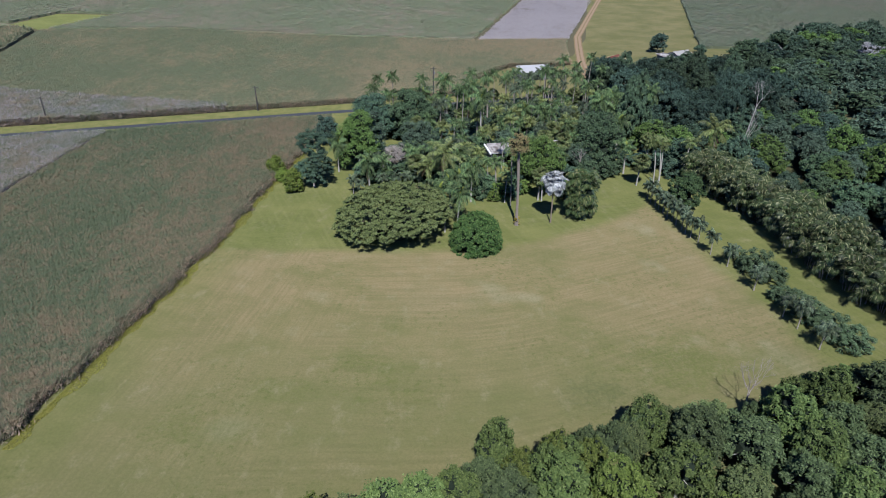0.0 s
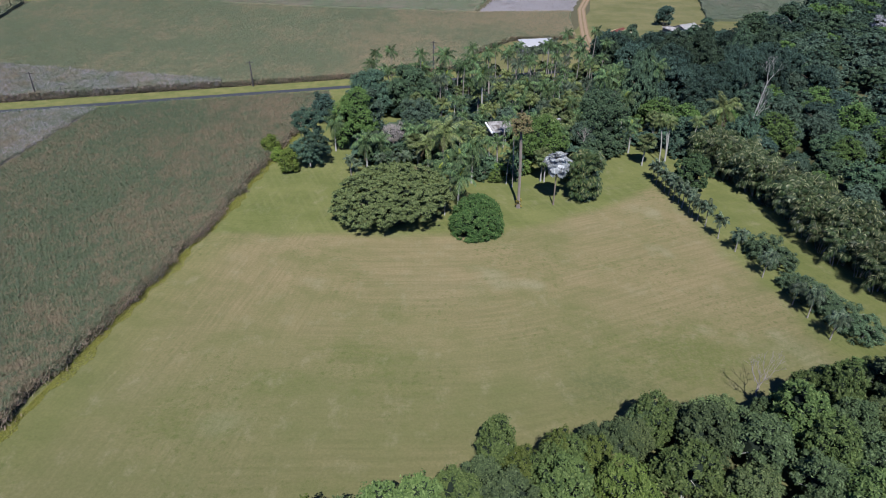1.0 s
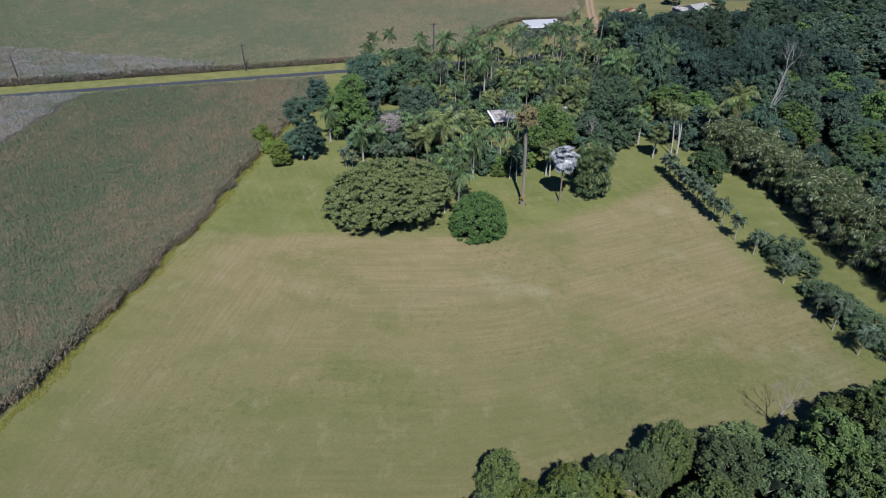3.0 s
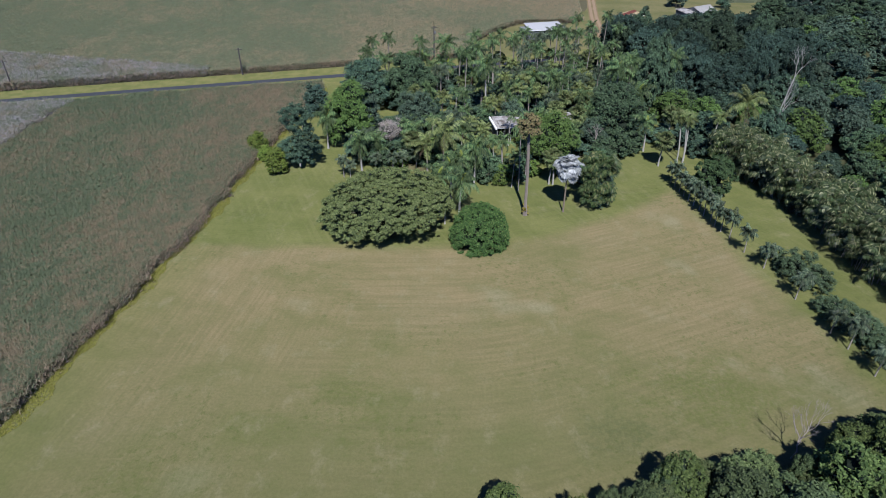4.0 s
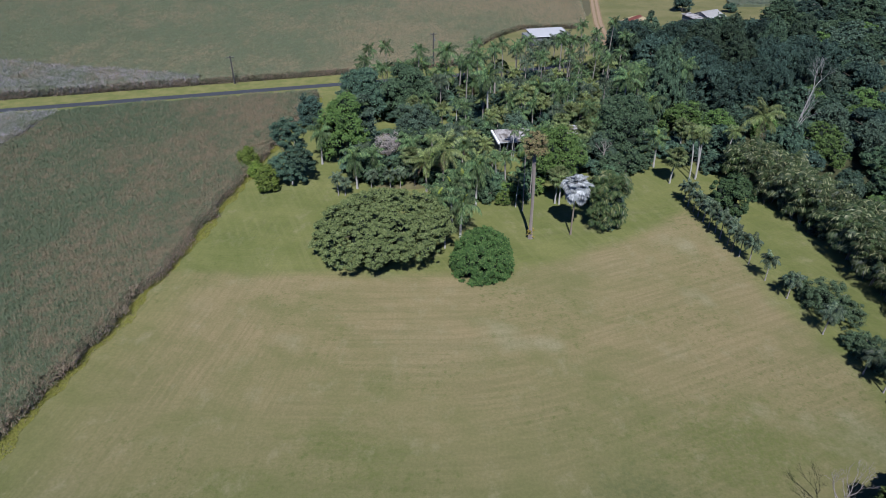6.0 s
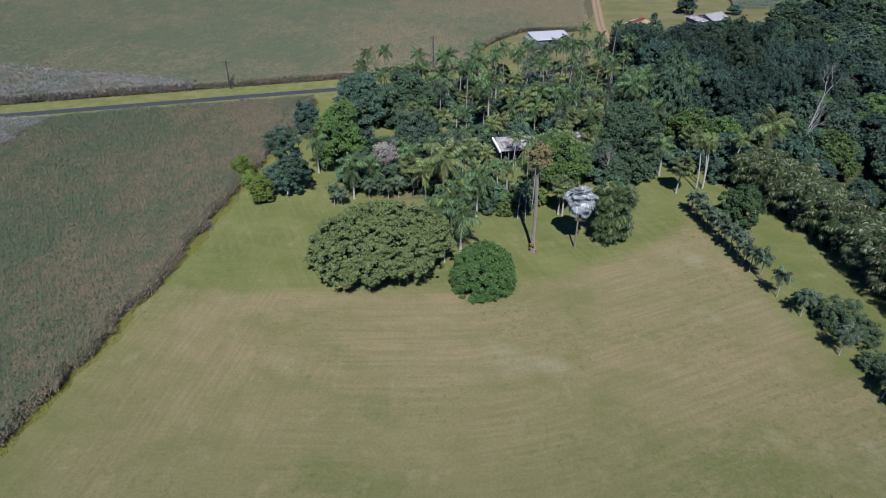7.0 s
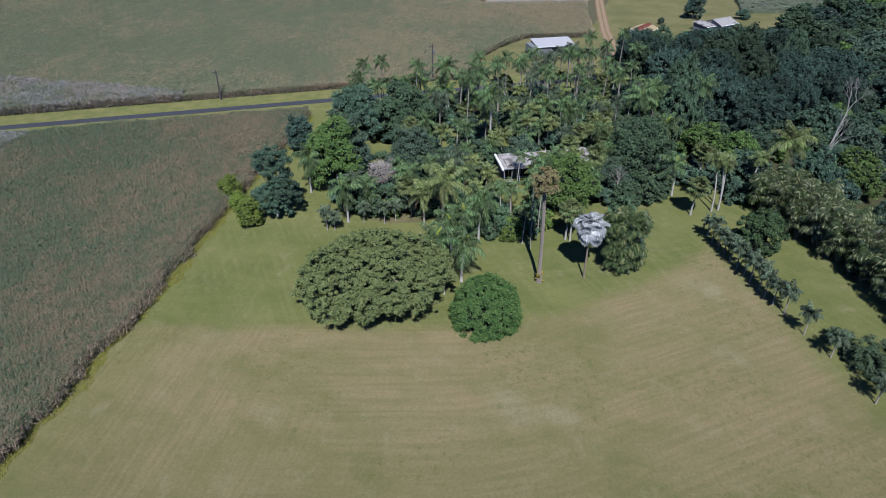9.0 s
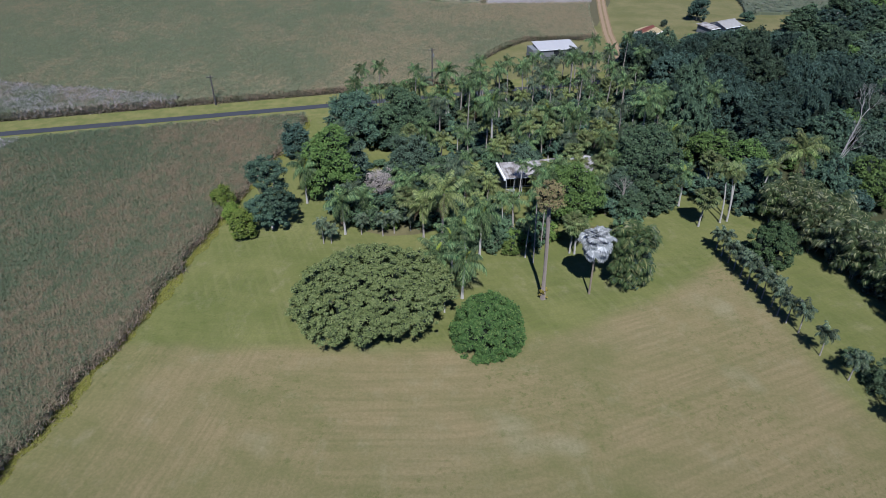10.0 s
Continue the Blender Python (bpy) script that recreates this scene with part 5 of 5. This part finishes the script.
# clumping palms along the strip
areca = clump_palm("clumping_palm", "clump of arching yellow-tipped palm leaves", "palms along the wood", 121, 7.0, 4.4, 40, 3.2, 0.85, FROND_ARECA, put(68.5, 141.0), 0.42)
areca_b = clump_palm("clumping_palm", "tall clump of arching palm leaves", "palms along the wood", 122, 8.0, 4.6, 42, 3.4, 0.9, FROND_ARECA, put(73.0, 127.0), 0.42)
edge_pts = [(65.0, 148), (67.0, 140), (70, 131), (72, 120), (72.6, 108), (75, 96), (79, 84), (83, 72)]
for row in range(3):
    for (x0, y0), (x1, y1) in zip(edge_pts, edge_pts[1:]):
        for t in (0.0, 0.33, 0.66):
            if row > 1 and y0 < 90:
                continue
            x, y = x0 + (x1 - x0) * t + row * 3.4 + _r.uniform(-0.9, 0.9), y0 + (y1 - y0) * t + _r.uniform(-1.2, 1.2)
            s = _r.uniform(0.75, 1.05)
            copy_thing(_r.choice((areca, areca_b)), put(x, y, _r.uniform(0, 360), s, s * _r.uniform(0.9, 1.15)))

# the orchard trees between the palm row and the strip
orch = broadleaf("orchard_tree", "low spreading grey-green orchard tree", "tree", "orchard trees", 131, 5.4, 6.8, LEAF_ORCHARD, BARK_GREY, 80, 110, 0.15, -0.7, 0.02, 0.8, 0.17, inner=0.5, at=put(61.4, 102.0, 0, 0.95, 0.85))
for x, y, s in [(59.6, 107.4, 0.6), (62.6, 98.8, 0.85), (59.8, 103.6, 0.5), (61.6, 92.4, 0.65), (62.6, 89.4, 0.9), (63.8, 86.0, 0.95), (65.0, 82.4, 0.95), (66.2, 78.6, 0.9)]:
    copy_thing(orch, put(x, y, _r.uniform(0, 360), s, s * _r.uniform(0.8, 0.95)))

# the trees below the flight at the start
CREEK_FRESH = leaf_material("creek_fresh", (0.055, 0.090, 0.027), (0.111, 0.161, 0.047), (0.181, 0.238, 0.079))
CREEK_DARK = leaf_material("creek_dark", (0.044, 0.068, 0.030), (0.086, 0.121, 0.050), (0.146, 0.196, 0.083))
CREEK_MID = leaf_material("creek_mid", (0.059, 0.089, 0.034), (0.122, 0.162, 0.061), (0.204, 0.246, 0.100))
CREEK_LIGHT = leaf_material("creek_light", (0.063, 0.093, 0.021), (0.114, 0.152, 0.032), (0.182, 0.219, 0.064))
fore_kinds = [broadleaf("creek_tree", lab, "tree", "trees by the creek", 140 + k, 10.0, 7.6, m, BARK_PALE, 117, 88, lf * 0.82, -0.75, 0.04, pf and 1.05, 0.165, lobes=(13, 0.62, 0.38), inner=0.6) for k, (lab, m, lf, pf) in enumerate([
    ("fresh green creek tree with a loose crown", CREEK_FRESH, 0.33, 1), ("dark creek tree with a dense crown", CREEK_DARK, 0.32, 1), ("mid-green creek tree with drooping foliage", CREEK_MID, 0.30, 1), ("light yellow-green creek tree", CREEK_LIGHT, 0.30, 1)])]
FORE_LINE = [(-14, 40.5), (-8, 42.5), (0, 44.5), (7, 50.5), (14, 51.5), (20, 53), (25, 57), (31, 58.5), (38, 60.5), (46, 61.5), (53, 65.5), (62, 68), (75, 69), (84, 62)]
FORE = [(x, y - 2.5) for x, y in FORE_LINE] + [(84, 34), (40, 31), (-18, 31)]
first = set()
_r = random.Random(77)
spots = [(x0 + (x1 - x0) * t, y0 + (y1 - y0) * t) for (x0, y0), (x1, y1) in zip(FORE_LINE, FORE_LINE[1:]) for t in (0.0, 0.55)]
front = len(spots)
spots += [p for p in scatter(FORE, 4.9, 51, [(x, y, 3.4) for x, y in spots], 5000) if p[1] > 37]
for k, (x, y) in enumerate(spots):
    i = _r.choice((0, 0, 2, 2, 3, 0, 1) if x < 25 else (0, 2, 2, 1, 3, 1) if x < 40 else (1, 2, 1, 0, 1, 1))
    if k < front and x > 22:
        i = _r.choice((1, 2, 2, 0, 1, 2))
    s = _r.uniform(0.60, 0.80) if k < front else _r.uniform(0.85, 1.10)
    if k < front and x < 5:
        s *= 1.2
    if k < front and 38 < x < 60:
        s *= 0.86
    m = put(x + _r.uniform(-0.7, 0.7), y + _r.uniform(-1, 0.6), _r.uniform(0, 360), s * _r.uniform(0.95, 1.15), s * _r.uniform(0.85, 1.1))
    if i in first:
        copy_thing(fore_kinds[i], m)
    else:
        fore_kinds[i].matrix_basis = m
        first.add(i)
for x, y, s, i in [(8.5, 53.8, 0.69, 0), (15.5, 53.2, 0.63, 3), (26.5, 57.8, 0.60, 1), (30.5, 59.4, 0.55, 2), (46.5, 61.0, 0.5, 1), (52.0, 65.0, 0.55, 2), (20.0, 56.0, 0.45, 1), (42.5, 60.8, 0.45, 1)]:
    copy_thing(fore_kinds[i], put(x, y, 40 * x, s, s * 1.3))

# scattered far trees round the farm
for x, y, s, sz in [(70.5, 258, 0.6, 0.58), (64, 246, 0.75, 0.78)]:
    copy_thing(mango, put(x, y, 40 * x, s, sz))
for x, y, s, sz, i in [(188, 333, 1.6, 1.35, 4), (104, 309, 0.7, 0.85, 1), (88, 299, 0.26, 0.3, 3), (124, 308, 0.5, 0.4, 0), (150, 310, 0.8, 0.8, 2), (170, 322, 0.9, 0.9, 3), (225, 345, 1.2, 1.0, 0)]:
    copy_thing(wood_kinds[i], put(x, y, 60 * i, s, sz))
blossom = leaf_material("white_blossom", (0.30, 0.30, 0.30), (0.50, 0.49, 0.50), (0.62, 0.60, 0.62))
broadleaf("blossom_tree", "pale white-flowering tree in the distance", "tree", "", 161, 9.0, 9.0, blossom, BARK, 30, 60, 0.45, -0.4, 0.15, at=put(187, 281))

# ---- buildings ----
ROOF_WHITE = plain_material("roof_white", (0.327, 0.327, 0.335), (0.464, 0.456, 0.456), 0.5, 0.5)
ROOF_PALE = plain_material("roof_pale", (0.270, 0.258, 0.240), (0.400, 0.385, 0.360), 0.5, 0.6)
ROOF_BRIGHT = plain_material("roof_bright", (0.36, 0.36, 0.37), (0.55, 0.55, 0.56), 0.8, 0.5)
GUTTER_GREY = plain_material("gutter_grey", (0.28, 0.29, 0.31), (0.38, 0.39, 0.41), 1.5, 0.5)
def weathered_roof():
    """Pale sheets with grey-brown stains that run down the slope."""
    n = Nodes("roof_weathered", 0.65)
    stain = n.ramp(n.math("ADD", n.math("MULTIPLY", n.noise(0.45, 5), 0.65), n.math("MULTIPLY", n.noise(1.6, 4, (1, 0.2, 1)), 0.35)), 0.42, 0.60)
    return n.colour(n.mix(stain, (0.360, 0.340, 0.325), (0.130, 0.112, 0.100))).m


ROOF_GREY = weathered_roof()
def rusty_roof():
    """Tan sheets, rusted over the upper part of the slope."""
    n = Nodes("roof_rust", 0.7)
    rust = n.mix(n.noise(2.5, 4), (0.10, 0.030, 0.025), (0.20, 0.070, 0.045))
    edge = n.math("ADD", n.xyz()[1], n.math("MULTIPLY", n.math("SUBTRACT", n.noise(0.6, 3), 0.5), 1.6))
    n.colour(n.mix(n.ramp(edge, -1.6, -1.3), n.mix(n.noise(1.5, 4), (0.30, 0.235, 0.13), (0.42, 0.34, 0.20)), rust))
    return n.m


ROOF_RUST = rusty_roof()
WALL_PALE = plain_material("wall_paint", (0.30, 0.29, 0.27), (0.42, 0.40, 0.37), 0.8, 0.8)
WALL_TIN = plain_material("wall_tin", (0.13, 0.14, 0.145), (0.20, 0.205, 0.205), 0.8, 0.6)
WHITE_TRIM = plain_material("white_trim", (0.72, 0.72, 0.72), (0.82, 0.82, 0.82), 1.5, 0.5)
# window glass, and the painted dark of the doorways
GLASS_AND_DOOR_SHADE = plain_material("glass_and_door_shade", (0.015, 0.017, 0.020), (0.03, 0.033, 0.036), 1.0, 0.12)


def ribbed(x0, x1, y0, y1, z0, z1, rib=0.6, thick=0.06):
    """A ribbed roof sheet that rises from y0 to y1."""
    bm = bmesh.new()
    n = int((x1 - x0) / rib)
    rows = []
    for y, z in ((y0, z0), (y1, z1)):
        row = []
        for k in range(n):
            for dx, dz in ((0, 0), (0.40, 0), (0.46, 0.05), (0.54, 0.05)):
                row.append(bm.verts.new((x0 + (k + dx / 0.6 * 1.0) * rib, y, z + dz)))
        rows.append(row)
    for k in range(len(rows[0]) - 1):
        bm.faces.new((rows[0][k], rows[0][k + 1], rows[1][k + 1], rows[1][k]))
    r = bmesh.ops.extrude_face_region(bm, geom=list(bm.faces))
    bmesh.ops.translate(bm, verts=[v for v in r["geom"] if isinstance(v, bmesh.types.BMVert)], vec=(0, 0, -thick))
    bmesh.ops.recalc_face_normals(bm, faces=bm.faces)
    return bm


def window(ob, x0, z0, x1, z1, y, label=""):
    """A window in a wall that faces down the y axis: frame and pane."""
    bm = bmesh.new()
    for a in ((x0 - 0.06, z0 - 0.06, x1 + 0.06, z0), (x0 - 0.06, z1, x1 + 0.06, z1 + 0.06), (x0 - 0.06, z0, x0, z1), (x1, z0, x1 + 0.06, z1), ((x0 + x1) / 2 - 0.03, z0, (x0 + x1) / 2 + 0.03, z1)):
        box(bm, a[0], y - 0.05, a[1], a[2], y + 0.02, a[3])
    w = part("window", bm, WHITE_TRIM, ob, label)
    bm = bmesh.new()
    box(bm, x0, y - 0.02, z0, x1, y + 0.01, z1)
    part("pane", bm, GLASS_AND_DOOR_SHADE, w)


def building(name, label, at, length, depth, wall, rise, roof, walls, eave=0.6, skillion=False, windows=(), doors=()):
    """A single-storey building: walls, ribbed roof, gutter, windows and doors; origin at the middle of its foot."""
    ob = thing(name, label, "building", at=at)
    lx, dy = length / 2, depth / 2
    bm = bmesh.new()
    box(bm, -lx, -dy, 0, lx, -dy + 0.2, wall), box(bm, -lx, dy - 0.2, 0, lx, dy, wall + (rise if skillion else 0))
    part("wall", bm, walls, ob)
    for s in (-1, 1):
        bm = bmesh.new()
        prof = [(-dy + 0.2, 0), (dy - 0.2, 0), (dy - 0.2, wall + (rise if skillion else 0)), (-dy + 0.2, wall)] if skillion else [(-dy + 0.2, 0), (dy - 0.2, 0), (dy - 0.2, wall), (0, wall + rise), (-dy + 0.2, wall)]
        f = bm.faces.new([bm.verts.new((s * lx - 0.1 * s, y, z)) for y, z in prof])
        r = bmesh.ops.extrude_face_region(bm, geom=[f])
        bmesh.ops.translate(bm, verts=[v for v in r["geom"] if isinstance(v, bmesh.types.BMVert)], vec=(0.1 * s, 0, 0))
        bmesh.ops.recalc_face_normals(bm, faces=bm.faces)
        part("end_wall", bm, walls, ob)
    sl = rise / (2 * dy if skillion else dy)
    if skillion:
        part("roof", ribbed(-lx - eave, lx + eave, -dy - eave, dy + eave, wall - sl * eave + 0.08, wall + rise + sl * eave + 0.08), roof, ob)
    else:
        part("roof", ribbed(-lx - eave, lx + eave, -dy - eave, 0, wall - sl * eave + 0.08, wall + rise + 0.08), roof, ob)
        back = part("roof", ribbed(-lx - eave, lx + eave, -dy - eave, 0, wall - sl * eave + 0.08, wall + rise + 0.08), roof, ob)
        back.matrix_basis = pose(0, 0, 0, 0, 0, 180)
        bm = bmesh.new()
        box(bm, -lx - eave, -0.2, wall + rise + 0.1, lx + eave, 0.2, wall + rise + 0.16, 0.02)
        part("ridge_cap", bm, roof, ob)
    bm = bmesh.new()
    box(bm, -lx - eave, -dy - eave - 0.14, wall - sl * eave - 0.12, lx + eave, -dy - eave - 0.01, wall - sl * eave + 0.06, 0.02)
    part("gutter", bm, WHITE_TRIM, ob)
    for x0, x1 in windows:
        window(ob, x0, 0.95, x1, min(2.1, wall - 0.3), -dy - 0.01)
    for x0, x1 in doors:
        bm = bmesh.new()
        # solid near-black panel: the doorway's inner shade is only its colour
        box(bm, x0, -dy - 0.05, 0, x1, -dy + 0.03, min(2.9, wall - 0.25), 0.015)
        part("door", bm, GLASS_AND_DOOR_SHADE, ob, "dark panel for the shade in an open doorway")
    return ob


house = building("house", "low white-roofed house among palms with a dark veranda", put(27.6, 164.6, 14), 13.0, 8.0, 3.0, 1.1, ROOF_GREY, WALL_PALE, 0.8, False,
                 [(-4.6, -2.6), (1.6, 4.6)], [(-1.4, 0.4)])
wing = thing("veranda", "open dark veranda with a weathered roof and a white fascia", "veranda", at=put(17.7, 158.4, 9))
part("roof", ribbed(-3.3, 5.1, -0.7, 5.6, 3.85, 4.40), ROOF_GREY, wing)
bm = bmesh.new()
box(bm, -3.0, 2.4, 0, 5.0, 5.9, 3.9)
part("wall", bm, WALL_TIN, wing)
window(wing, -2.4, 0.3, -0.3, 2.6, 2.39)
window(wing, 0.5, 0.3, 3.2, 2.6, 2.39)
bm = bmesh.new()
box(bm, -3.72, -1.5, 3.75, -3.32, 6.3, 4.15, 0.02)
part("fascia", bm, WHITE_TRIM, wing, "white fascia board")
bm = bmesh.new()
box(bm, -3.3, -0.86, 3.68, 3.4, -0.72, 3.86, 0.02)
part("gutter", bm, GUTTER_GREY, wing, "grey gutter")
for x, w in ((-2.9, 0.05), (-1.3, 0.05), (0.4, 0.06), (3.1, 0.08)):
    bm = bmesh.new()
    box(bm, x - w, -0.4, 0, x + w, -0.4 + 2 * w, 3.86, 0.01)
    part("post", bm, WHITE_TRIM if x > 3 else GUTTER_GREY, wing)
bm = bmesh.new()
box(bm, -2.8, -0.45, 0.55, -1.0, -0.38, 1.15, 0.01)
part("balustrade", bm, WALL_PALE, wing, "pale low panel between the posts")
building("annex", "small annex of the house with a white tin roof", put(31.2, 167.0, 12), 4.2, 3.6, 3.2, 0.6, ROOF_BRIGHT, WALL_PALE, 0.4, False, [(-1.6, 0.4)])
shed = building("farm_shed", "long grey farm shed with a pale tin roof", put(39.0, 257.7, 13), 13.2, 7.0, 3.4, 0.85, ROOF_WHITE, WALL_TIN, 0.4, True, (), [(-1.6, 1.6)])
bm = bmesh.new()
box(bm, -8.7, -3.0, 0, -6.62, 3.2, 3.3, 0.03)
part("lean_to", bm, WALL_TIN, shed, "grey tin lean-to")
building("farm_shed", "small shed with a rust and tan tin roof", put(75.2, 279.2, 50), 11.0, 7.6, 2.9, 1.3, ROOF_RUST, WALL_PALE, 0.4, False, (), [(-3.0, 0.0)])
building("farmhouse", "distant farmhouse with a pale grey hipped roof", put(108.6, 291.0, 30), 8.6, 7.6, 3.0, 1.3, ROOF_PALE, WALL_PALE, 0.7, False, [(-4.0, -2.2), (1.0, 2.8)], [(-1.0, 0.0)])
building("carport", "low grey tin carport beside the farmhouse", put(101.6, 289.0, 30), 4.6, 6.4, 2.4, 0.6, ROOF_GREY, WALL_TIN, 0.5, True, (), [(-2.6, 2.6)])
building("farmhouse", "distant house with a grey metal roof among trees", put(152.0, 302.0, 10), 13.0, 9.0, 3.0, 1.4, ROOF_GREY, WALL_PALE, 0.6, False, [(-5.0, -3.2), (2.0, 4.0)], [(-1.0, 0.0)])

# ---- power poles and small things by the road ----
POLE_WOOD = plain_material("pole_timber", (0.045, 0.042, 0.040), (0.095, 0.088, 0.082), 2.0, 0.85, stretch=(1, 1, 0.2))
CERAMIC = plain_material("insulator", (0.200, 0.200, 0.192), (0.248, 0.248, 0.240), 4.0, 0.3)
GALV = plain_material("galvanised", (0.200, 0.205, 0.210), (0.275, 0.280, 0.285), 3.0, 0.4, 0.8)


def power_pole(at, height, label, can=False):
    ob = thing("power_pole", label, "pole", "poles along the road", at=at)
    v, f = tube([Vector((0, 0, -0.1)), Vector((0, 0, height * 0.5)), Vector((0, 0, height))], [0.24, 0.22, 0.18], 9)
    child("pole", mesh_of("pole", v, f, POLE_WOOD, True), ob)
    bm = bmesh.new()
    box(bm, -1.1, -0.2, height - 0.5, 1.1, -0.09, height - 0.36, 0.01)
    part("crossarm", bm, POLE_WOOD, ob)
    for x in (-1.0, -0.45, 0.45, 1.0):
        v, f = tube([Vector((x, -0.14, height - 0.36)), Vector((x, -0.14, height - 0.24)), Vector((x, -0.14, height - 0.12))], [0.03, 0.07, 0.04], 7)
        child("insulator", mesh_of("insulator", v, f, CERAMIC, True), ob)
    if can:
        v, f = tube([Vector((0.3, -0.3, height - 2.4)), Vector((0.3, -0.3, height - 1.5))], [0.25, 0.25], 10)
        child("transformer", mesh_of("transformer", v, f, GALV, True), ob, "grey transformer can")
    return ob


power_pole(put(-61.0, 209.7, 16), 8.3, "weathered timber power pole on the verge")
power_pole(put(-1.6, 226.7, 16), 11.0, "timber power pole with a crossarm behind the palms", True)
power_pole(put(-125.0, 196.0, 16), 8.3, "timber power pole by the pale cane")
guard = thing("stay_guard", "dark grey steel stay guard beside the power pole", "stay guard", at=put(-60.2, 208.6))
v, f = tube([Vector((0, 0, -0.05)), Vector((1.0, 0.3, 1.5)), Vector((1.7, 0.5, 2.4))], [0.05, 0.05, 0.04], 7)
child("guard", mesh_of("guard", v, f, plain_material("guard_steel", (0.06, 0.06, 0.06), (0.12, 0.12, 0.12), 2.0, 0.6), True), guard)
drum = thing("road_marker", "grey leaning road marker on the verge", "marker", at=put(-52.0, 211.0))
v, f = tube([Vector((0, 0, -0.05)), Vector((-0.9, 0.2, 1.0)), Vector((-1.5, 0.4, 1.6))], [0.06, 0.05, 0.05], 7)
child("post", mesh_of("post", v, f, GALV, True), drum)
